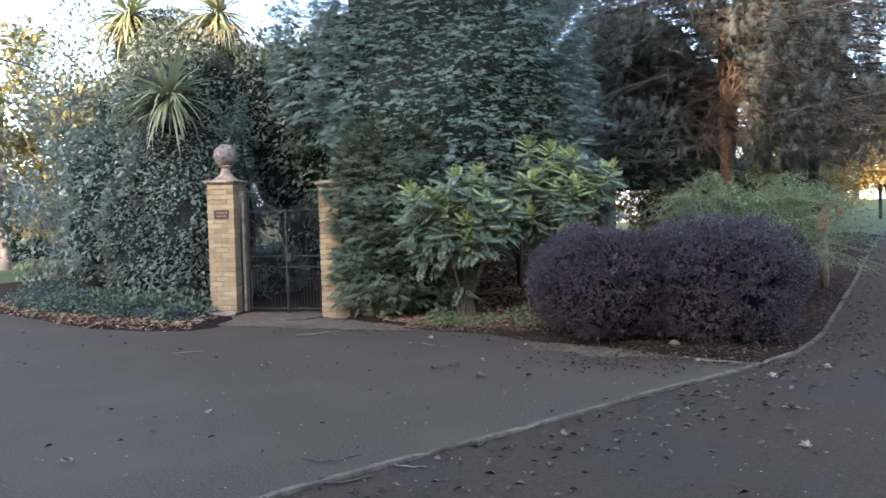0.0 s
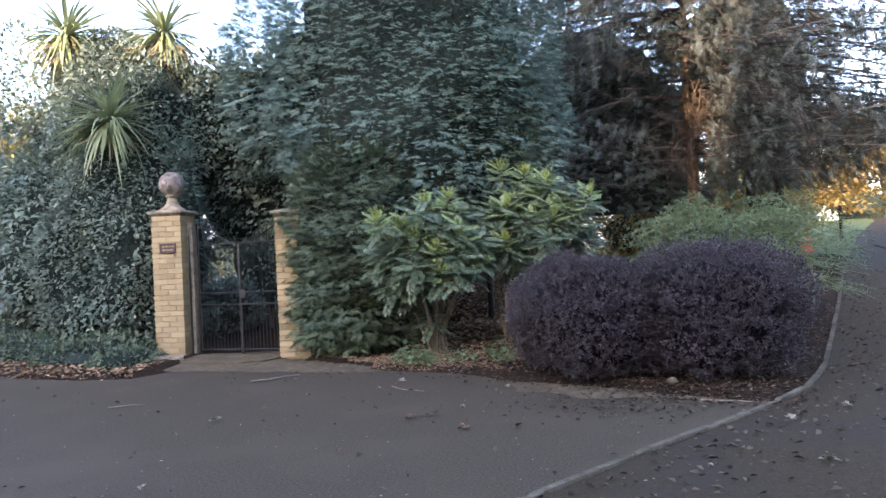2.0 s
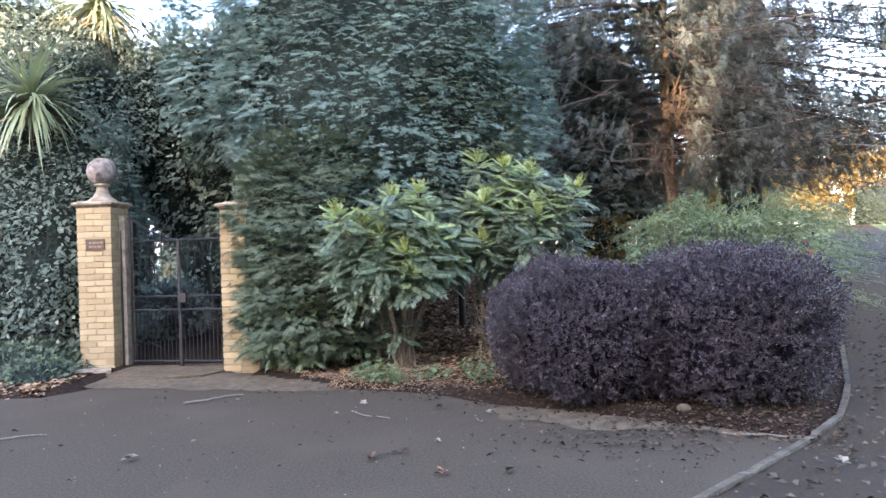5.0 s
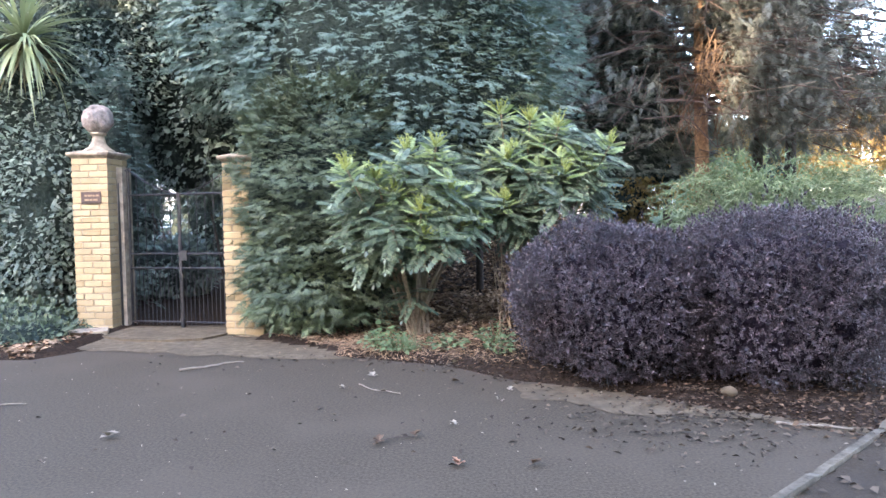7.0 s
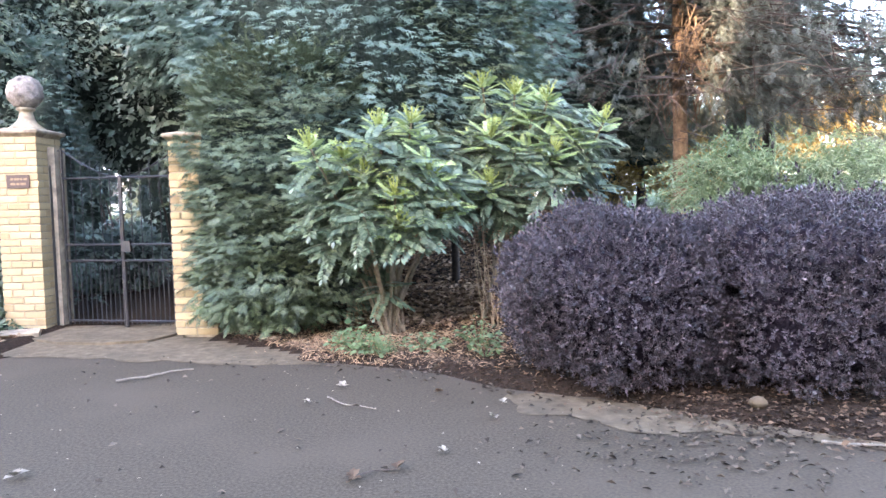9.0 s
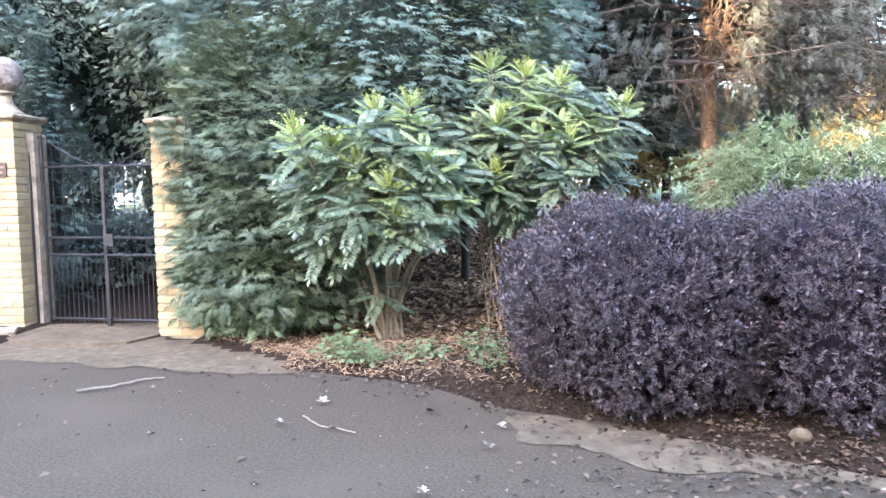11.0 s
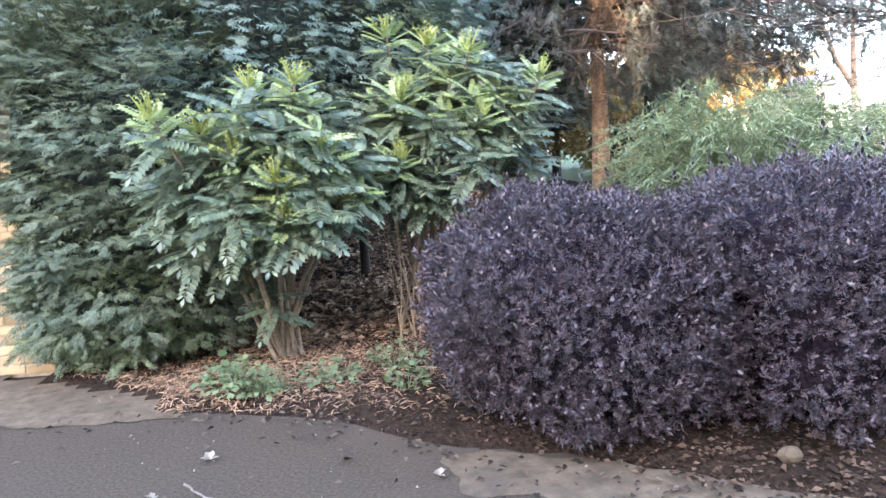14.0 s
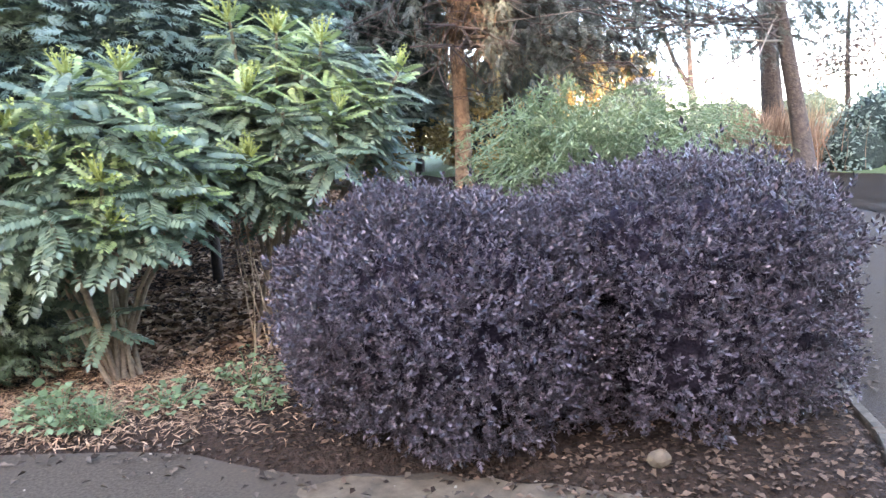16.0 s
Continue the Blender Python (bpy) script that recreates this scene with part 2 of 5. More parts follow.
class Pile:
    """Collects vertices and faces for one mesh."""

    def __init__(self):
        self.v, self.f, self.n = [], [], 0

    def add(self, v, f):
        v = np.asarray(v, float)
        self.v.append(v)
        self.f += [tuple(int(i) + self.n for i in q) for q in f]
        self.n += len(v)
        return self

    def tube(self, pts, radii, sides=6):
        pts = [Vector(p) for p in pts]
        rings, up = [], Vector((0.31, 0.17, 0.93))
        for i, p in enumerate(pts):
            d = (pts[min(i + 1, len(pts) - 1)] - pts[max(i - 1, 0)]).normalized()
            a = d.cross(up if abs(d.dot(up)) < 0.95 else Vector((1, 0, 0))).normalized()
            b = d.cross(a)
            for k in range(sides):
                w = 2 * math.pi * k / sides
                rings.append(p + (a * math.cos(w) + b * math.sin(w)) * radii[i])
        f = [(i * sides + k, i * sides + (k + 1) % sides, (i + 1) * sides + (k + 1) % sides, (i + 1) * sides + k)
             for i in range(len(pts) - 1) for k in range(sides)]
        f += [tuple(range(sides)), tuple(range(len(rings) - 1, len(rings) - 1 - sides, -1))]
        return self.add([tuple(r) for r in rings], f)

    def box(self, m, sx, sy, sz):
        """A box on z = 0 of the pose m."""
        c = [m @ Vector((x * sx / 2, y * sy / 2, z * sz)) for z in (0, 1) for x, y in ((-1, -1), (1, -1), (1, 1), (-1, 1))]
        return self.add([tuple(p) for p in c], [(3, 2, 1, 0), (4, 5, 6, 7), (0, 1, 5, 4), (1, 2, 6, 5), (2, 3, 7, 6), (3, 0, 4, 7)])

    def lathe(self, at, profile, sides=24, square=False):
        """Turns (radius, z) pairs round an upright axis."""
        sides = 4 if square else sides
        v = []
        for r, z in profile:
            for k in range(sides):
                w = 2 * math.pi * (k + (0.5 if square else 0)) / sides
                s = r * (math.sqrt(2) if square else 1)
                v.append((at[0] + s * math.cos(w), at[1] + s * math.sin(w), at[2] + z))
        f = [(i * sides + k, i * sides + (k + 1) % sides, (i + 1) * sides + (k + 1) % sides, (i + 1) * sides + k)
             for i in range(len(profile) - 1) for k in range(sides)]
        f += [tuple(range(sides - 1, -1, -1)), tuple(range(len(v) - sides, len(v)))]
        return self.add(v, f)

    def mesh(self, name, mat, smooth=False):
        me = bpy.data.meshes.new(name)
        me.from_pydata(np.concatenate(self.v).tolist(), [], self.f)
        me.materials.append(mat)
        if smooth:
            me.shade_smooth()
        me.update()
        return me


def part(name, mesh, parent, label=""):
    ob = new(name, mesh)
    ob.parent = parent
    return tagged(ob, label)


def thing(name, at, label, category, group="", kind=""):
    ob = new(name)
    ob.empty_display_size = 0.2
    ob.location = at
    return tagged(ob, label, category, group, kind)


def local(mesh, at):
    """Shifts a mesh that was built in world places so that it hangs under an empty at that place."""
    mesh.transform(Matrix.Translation(-Vector(at)))
    return mesh


def frames_of(d, n):
    """Rotation matrices whose y runs along d and whose z is close to n."""
    d = d / np.linalg.norm(d, axis=1, keepdims=True)
    x = np.cross(d, n)
    bad = np.linalg.norm(x, axis=1) < 1e-4
    x[bad] = np.cross(d[bad], np.array([0.3, 0.5, 0.8]))
    x /= np.linalg.norm(x, axis=1, keepdims=True)
    z = np.cross(x, d)
    return np.stack([x, d, z], axis=2)


def scatter(name, template, pos, rot, size, mat):
    """One mesh with a copy of the template (vertices, triangles) at each place."""
    tv, tf = np.asarray(template[0], float), np.asarray(template[1], int)
    n, k = len(pos), len(tv)
    v = np.einsum("nij,kj->nki", rot, tv) * np.asarray(size).reshape(-1, 1, 1) + np.asarray(pos)[:, None, :]
    f = (tf[None] + (np.arange(n) * k)[:, None, None]).reshape(-1, 3)
    me = bpy.data.meshes.new(name)
    me.vertices.add(n * k)
    me.vertices.foreach_set("co", v.reshape(-1).astype(np.float32))
    me.loops.add(len(f) * 3)
    me.loops.foreach_set("vertex_index", f.reshape(-1).astype(np.int32))
    me.polygons.add(len(f))
    me.polygons.foreach_set("loop_start", (np.arange(len(f)) * 3).astype(np.int32))
    me.materials.append(mat)
    me.update(calc_edges=True)
    return me


def merge(*templates):
    v, f, n = [], [], 0
    for tv, tf in templates:
        v.append(np.asarray(tv, float))
        f.append(np.asarray(tf, int) + n)
        n += len(tv)
    return np.concatenate(v), np.concatenate(f)


def moved(template, m):
    return np.array([tuple(m @ Vector(p)) for p in template[0]]), template[1]


def oval(width=0.45, fold=0.08, droop=0.1):
    """A leaf of length 1 along y: folded along its rib, with a drooping tip."""
    w = width / 2
    v = [(0, 0, 0), (-w * 0.8, 0.3, fold), (0, 0.35, 0), (w * 0.8, 0.3, fold), (-w, 0.62, fold - droop * 0.3), (0, 0.68, -droop * 0.4),
         (w, 0.62, fold - droop * 0.3), (0, 1, -droop)]
    return np.array(v), np.array([(0, 2, 1), (0, 3, 2), (1, 2, 5), (1, 5, 4), (2, 3, 6), (2, 6, 5), (4, 5, 7), (5, 6, 7)])


def small_oval(width=0.5, fold=0.1):
    w = width / 2
    return np.array([(0, 0, 0), (-w, 0.55, fold), (0, 0.5, 0), (w, 0.55, fold), (0, 1, 0.02)]), np.array([(0, 2, 1), (0, 3, 2), (1, 2, 4), (2, 3, 4)])


def slim_leaf(width=0.5, fold=0.1):
    """Two triangles folded along the rib."""
    w = width / 2
    return np.array([(0, 0, 0), (-w, 0.52, fold), (w, 0.52, fold), (0, 1, 0.02)]), np.array([(0, 3, 1), (0, 2, 3)])


def blade(width=0.06, bend=0.3, steps=4):
    """A strap leaf of length 1 along y that bends down."""
    v, f = [], []
    for i in range(steps + 1):
        s = i / steps
        w = width / 2 * (0.7 + 0.6 * s if s < 0.5 else 2 * (1 - s) + 0.02)
        z = -bend * s * s
        v += [(-w, s, z + w * 0.4), (w, s, z + w * 0.4)]
    for i in range(steps):
        a = 2 * i
        f += [(a, a + 1, a + 3), (a, a + 3, a + 2)]
    return np.array(v), np.array(f)


def fan_spray(seed, rows=5, width=0.34, droop=0.35):
    """A flat feathery conifer spray of length 1 along y, with branchlets on both sides."""
    r = np.random.default_rng(seed)
    parts = [blade(0.05, droop, 2)]
    for i in range(rows):
        s = 0.1 + 0.8 * i / (rows - 1)
        for side in (-1, 1):
            ln = (width * (1.15 - 0.75 * s)) * r.uniform(0.8, 1.3)
            b = (np.array([(-0.10, 0.05, 0.02), (0.13, 0.22, 0.03), (0, 1, -0.12)]), np.array([(0, 1, 2)]))
            ang = side * math.radians(r.uniform(28, 60))
            parts.append(moved(b, Matrix.Translation((0, s, -droop * s * s)) @ Matrix.Rotation(-ang, 4, "Z")
                               @ Matrix.Rotation(r.uniform(-0.35, 0.15), 4, "X") @ Matrix.Diagonal((ln, ln, ln, 1))))
    return merge(*parts)


def pinnate(pairs=8, droop=0.30):
    """A compound leaf of length 1 along y with spiny leaflet pairs."""
    parts = [blade(0.022, droop, 3)]
    lf = small_oval(0.50, 0.10)
    for i in range(pairs):
        s = 0.2 + 0.72 * i / (pairs - 1)
        ln = 0.32 * (1.0 - 0.35 * abs(s - 0.5))
        for side in (-1, 1):
            parts.append(moved(lf, Matrix.Translation((0, s, -droop * s * s)) @ Matrix.Rotation(-side * math.radians(66), 4, "Z")
                               @ Matrix.Rotation(-0.35, 4, "X") @ Matrix.Scale(ln, 4)))
    parts.append(moved(lf, Matrix.Translation((0, 0.95, -droop * 0.9)) @ Matrix.Rotation(-0.5, 4, "X") @ Matrix.Scale(0.26, 4)))
    return merge(*parts)


def shoot(count=8, seed=1):
    """A short leafy shoot of length 1 along y."""
    r = np.random.default_rng(seed)
    parts = []
    for i in range(count):
        s = i / count
        parts.append(moved(slim_leaf(0.46, 0.08), Matrix.Translation((0, s * 0.8, 0)) @ Matrix.Rotation(i * 2.4, 4, "Y")
                           @ Matrix.Rotation(math.radians(r.uniform(35, 75) - 35 * s), 4, "X") @ Matrix.Scale(r.uniform(0.40, 0.6), 4)))
    return merge(*parts)


def unit(n, r=rng):
    d = r.normal(size=(n, 3))
    return d / np.linalg.norm(d, axis=1, keepdims=True)


def shell(n, centre, radii, power=2.0, depth=0.25, lump=0.10, lump_scale=2.0, seed=0, floor=0.02, keep=None):
    """Random places in the outer skin of a lumpy rounded body, with outward normals."""
    r = np.random.default_rng(seed)
    radii = np.asarray(radii, float)
    d = unit(int(n * 1.6), r)
    k = (np.abs(d) ** power).sum(1) ** (-1 / power)
    p = d * k[:, None]
    nrm = np.sign(p) * np.abs(p) ** (power - 1) / radii
    nrm /= np.linalg.norm(nrm, axis=1, keepdims=True)
    base = p * radii + np.asarray(centre)
    g = 1 + lump * wave(base, lump_scale, seed + 5) + lump * 0.5 * wave(base, lump_scale * 2.7, seed + 9)
    q = p * (g - depth * r.uniform(0, 1, len(p)) ** 1.7)[:, None] * radii + np.asarray(centre)
    ok = q[:, 2] > floor
    if keep is not None:
        ok &= keep(q, nrm)
    return q[ok][:n], nrm[ok][:n]


def core(name, centre, radii, power=2.0, shrink=0.82, lump=0.10, lump_scale=2.0, seed=0, floor=0.0, mat=None):
    bm = bmesh.new()
    bmesh.ops.create_icosphere(bm, subdivisions=4, radius=1)
    p = np.array([tuple(v.co) for v in bm.verts])
    k = (np.abs(p) ** power).sum(1) ** (-1 / power)
    p = p * k[:, None]
    base = p * np.asarray(radii) + np.asarray(centre)
    g = 1 + lump * wave(base, lump_scale, seed + 5) + lump * 0.5 * wave(base, lump_scale * 2.7, seed + 9)
    q = p * (g * shrink)[:, None] * np.asarray(radii) + np.asarray(centre)
    q[:, 2] = np.maximum(q[:, 2], floor)
    for v, c in zip(bm.verts, q):
        v.co = c
    me = bpy.data.meshes.new(name)
    bm.to_mesh(me)
    bm.free()
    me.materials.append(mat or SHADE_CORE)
    return me


# ---- lie of the land ----
EDGE_X = [-60, -30, -12, -7.7, -5.2, -4.2, -3.5, -3.15, -1.28, -0.34, 0.22, 0.55, 0.89, 1.2, 1.5, 1.85, 2.26, 2.98,
          3.45, 3.78, 4.12, 4.74, 6.1, 8.3, 11.3, 15.6, 22, 60]
EDGE_Y = [44, 25, 13.4, 10.6, 8.85, 8.5, 8.45, 9.0, 8.55, 8.34, 8.13, 7.88, 7.46, 7.28, 7.14, 6.86, 6.48, 6.03,
          6.55, 7.05, 7.6, 8.75, 11.3, 15.5, 20.9, 28.8, 41, 112]
LAWN_X, LAWN_Y = [6.9, 8.0, 10.0, 13.2, 17.0, 24.0, 63], [5.2, 7.8, 12.0, 18.8, 26.4, 40, 110]


def rise(x, y):
    """Height of the ground: flat forecourt, then a gentle climb along the path."""
    u = np.asarray(0.6 * x + 0.8 * y, float)
    s = np.clip(u - 7.6, 0, None)
    s = np.where(s < 1, s * s / 2, s - 0.5)
    return 0.058 * np.minimum(s, 38)


def edge(x):
    return np.interp(x, EDGE_X, EDGE_Y)


def ground_z(x, y):
    x, y = np.asarray(x, float), np.asarray(y, float)
    d = y - edge(x)
    paved = (d < 0) & ~((x > 6.9) & (y < np.interp(x, LAWN_X, LAWN_Y)) & (y > 1))
    p = np.stack([x, y, x * 0], -1).reshape(-1, 3)
    bump = (wave(p, 2.5, 3) * 0.012 + wave(p, 7.0, 4) * 0.008).reshape(x.shape)
    apron = (x > -3.4) & (x < -0.6) & (y < np.where(x < -1.6, 10.3, 9.45 - (x + 1.6) * 0.75))
    bed = np.where(apron, -0.02, np.clip(d * 0.3, 0.0, 0.05))
    bank = 0.9 * np.clip((y - 12.2) / 2.6, 0, 1) * np.clip((17.5 - y) / 2, 0, 1) * np.clip((3.6 - x) / 1.2, 0, 1) * np.clip((x + 1.0) / 0.7, 0, 1)
    return rise(x, y) + bank + np.where(paved, -0.03, bed + bump * np.clip(d * 2, 0, 1) * np.where(apron, 0.0, 1.0))


def axis(lo, hi, step, reach):
    mid = list(np.arange(lo, hi, step))
    out, s = [], step
    a, b = lo, mid[-1]
    left, right = [], []
    while a > -reach:
        s *= 1.16
        a -= s
        left.append(a)
    s = step
    while b < reach:
        s *= 1.16
        b += s
        right.append(b)
    return np.array(left[::-1] + mid + right)


gx, gy = axis(-8.5, 7.0, 0.11, 600), axis(5.8, 13.5, 0.11, 600)
GX, GY = np.meshgrid(gx, gy)
GZ = ground_z(GX, GY)
nx = len(gx)
me = bpy.data.meshes.new("ground")
idx = np.arange(len(gx) * len(gy)).reshape(len(gy), nx)
quads = np.stack([idx[:-1, :-1], idx[:-1, 1:], idx[1:, 1:], idx[1:, :-1]], -1).reshape(-1, 4)
me.from_pydata(np.stack([GX, GY, GZ], -1).reshape(-1, 3).tolist(), [], quads.tolist())
me.materials.append(SOIL)
me.materials.append(GRASS)
cx, cy = GX[:-1, :-1].reshape(-1), GY[:-1, :-1].reshape(-1)
lawn = ((cx > 6.9) & (cy < edge(cx))) | (0.6 * cx + 0.8 * cy > 21) | (cy < -14) | (cx < -14)
me.polygons.foreach_set("material_index", lawn.astype(np.int32))
me.shade_smooth()
ground = tagged(new("ground", me), "leaf-strewn brown soil of the planting beds with lawn beyond", "ground", kind="structure")


def sheet(name, outline, z, mat, label, category, seed=3, jitter=0.03, step=0.15):
    """A flat sheet with a slightly ragged outline."""
    pts = []
    for (ax, ay), (bx, by) in zip(outline, outline[1:] + outline[:1]):
        n = max(1, int(min(60, math.hypot(bx - ax, by - ay) / step)))
        pts += [(ax + (bx - ax) * i / n, ay + (by - ay) * i / n, 0) for i in range(n)]
    p = np.array(pts)
    p[:, 0] += wave(p, 6, seed) * jitter
    p[:, 1] += wave(p, 6, seed + 1) * jitter
    p[:, :2] += np.stack([wave(p, 28, seed + 2), wave(p, 28, seed + 3)], 1) * jitter * 0.35
    bm = bmesh.new()
    vs = [bm.verts.new((a, b, z)) for a, b, _ in p]
    face = bm.faces.new(vs)
    face.normal_update()
    if face.normal.z < 0:
        face.normal_flip()
    bmesh.ops.triangulate(bm, faces=bm.faces[:])
    m = bpy.data.meshes.new(name)
    bm.to_mesh(m)
    bm.free()
    m.materials.append(mat)
    return tagged(new(name, m), label, category, kind="structure")


KERB = [(a + 0.02, b - 0.02) for a, b in ((-9, -5.6), (-3.2, 0.1), (-0.43, 2.77), (0.28, 3.46), (0.86, 3.99), (1.57, 4.70), (2.24, 5.32), (2.98, 6.03), (3.45, 6.55),
        (3.78, 7.05), (4.12, 7.6), (4.74, 8.75), (6.1, 11.3), (8.3, 15.5), (11.3, 20.9), (15.6, 28.8), (22, 41))]
north = [(x, y) for x, y in zip(EDGE_X, EDGE_Y) if x <= 2.98]
forecourt = sheet("forecourt", [(-60, -40), (-45, -40)] + [(k[0] - 0.02, k[1] + 0.02) for k in KERB[:8]] + north[::-1][1:], 0.0, TARMAC,
                  "worn grey tarmac forecourt with scattered leaves", "tarmac")


def resample(line, step):
    out = []
    for (ax, ay), (bx, by) in zip(line, line[1:]):
        n = max(1, int(math.hypot(bx - ax, by - ay) / step))
        out += [(ax + (bx - ax) * i / n, ay + (by - ay) * i / n) for i in range(n)]
    return out + [line[-1]]


# the path climbs away between its edging and the lawn
left_side = resample(KERB, 0.8)
right_line = resample([(60, -38), (30, -8), (9, 2.5), (6.9, 5.2)] + list(zip(LAWN_X, LAWN_Y))[1:-1], 0.5)
rows_r = [right_line[min(len(right_line) - 1, int(i * len(right_line) / len(left_side)))] for i in range(len(left_side))]
v, f, across = [], [], 12
for (ax, ay), (bx, by) in zip(left_side, rows_r):
    for k in range(across + 1):
        s = (k / across) ** 1.6
        x, y = ax + (bx - ax) * s, ay + (by - ay) * s
        v.append((x, y, float(rise(x, y)) + 0.008))
for i in range(len(left_side) - 1):
    for k in range(across):
        a = i * (across + 1) + k
        f.append((a, a + 1, a + across + 2, a + across + 1))
pm = Pile().add(v, f).mesh("path", PATH_TARMAC, True)
path = tagged(new("path", pm), "dark tarmac path littered with leaves, climbing gently", "path", kind="structure")

# ---- paving details ----
tagged(sheet("sandy_apron", [(-3.3, 8.90), (-2.3, 8.66), (-1.28, 8.42), (-0.45, 8.26), (-0.60, 8.75), (-1.15, 9.25), (-1.6, 9.55), (-2.0, 9.66), (-2.05, 10.3),
                      (-3.4, 10.4), (-3.5, 9.9), (-3.55, 9.2)], 0.006, SAND, "sandy worn ground in front of the gate", "dirt", seed=11, jitter=0.07, step=0.05))
slab = Pile().add(*(lambda o: ([(x, y, z) for z in (-0.03, 0.03) for x, y in o],
                               [tuple(range(len(o) - 1, -1, -1)), tuple(range(len(o), 2 * len(o)))]
                               + [(i, (i + 1) % len(o), len(o) + (i + 1) % len(o), len(o) + i) for i in range(len(o))]))(
    [(-3.42, 9.62), (-3.05, 9.38), (-2.6, 9.30), (-2.2, 9.38), (-2.05, 9.68), (-2.02, 10.25), (-3.36, 10.42)])).mesh("threshold", SAND)
tagged(new("threshold_slab", slab), "cracked pale concrete threshold under the iron gate", "slab", kind="structure")
tagged(sheet("concrete_patch", [(0.94, 7.28), (0.95, 6.86), (1.12, 6.76), (1.59, 6.46), (1.95, 6.42), (2.3, 6.22), (2.93, 5.94), (2.96, 6.03), (2.3, 6.44), (1.85, 6.84), (1.5, 7.02), (1.22, 7.27)],
             0.006, CONCRETE, "worn concrete strip along the hedge, half under leaves", "concrete", seed=21, jitter=0.075, step=0.05))

# edging stones, laid end to end
kerb = thing("kerb", (0, 0, 0), "narrow weathered concrete edging between forecourt and path", "kerb", kind="structure")
bm = bmesh.new()
bmesh.ops.create_cube(bm, size=1)
bmesh.ops.bevel(bm, geom=bm.edges[:], offset=0.08, segments=1, affect="EDGES")
stone_mesh = bpy.data.meshes.new("kerb_stone")
bm.to_mesh(stone_mesh)
bm.free()
stone_mesh.materials.append(KERB_STONE)
kr = random.Random(4)
line = resample(KERB, 0.9)
for (ax, ay), (bx, by) in zip(line, line[1:]):
    ln = math.hypot(bx - ax, by - ay)
    x, y = (ax + bx) / 2, (ay + by) / 2
    za, zb = float(rise(ax, ay)), float(rise(bx, by))
    ob = new("kerb_stone", stone_mesh)
    ob.parent = kerb
    ob.matrix_basis = pose(x, y, (za + zb) / 2 - 0.045 + kr.uniform(-0.006, 0.006), 0, -math.degrees(math.atan2(zb - za, ln)),
                           math.degrees(math.atan2(by - ay, bx - ax)) + kr.uniform(-0.6, 0.6)) @ Matrix.Diagonal((ln - 0.008, 0.052, 0.15, 1))

# ---- gate pillars ----
bm = bmesh.new()
bmesh.ops.create_cube(bm, size=1)
for vert in bm.verts:
    vert.co = Vector((vert.co.x * 0.215, vert.co.y * 0.1025, vert.co.z * 0.065))
bmesh.ops.bevel(bm, geom=bm.edges[:], offset=0.006, segments=1, affect="EDGES")
brick_meshes = []
for seed in range(4):
    bm2 = bm.copy()
    jr = random.Random(seed)
    for vert in bm2.verts:
        vert.co += Vector((jr.uniform(-1, 1), jr.uniform(-1, 1), jr.uniform(-1, 1))) * 0.0022
    bmsh = bpy.data.meshes.new("brick")
    bm2.to_mesh(bmsh)
    bm2.free()
    bmsh.materials.append(BRICK)
    brick_meshes.append(bmsh)
bm.free()


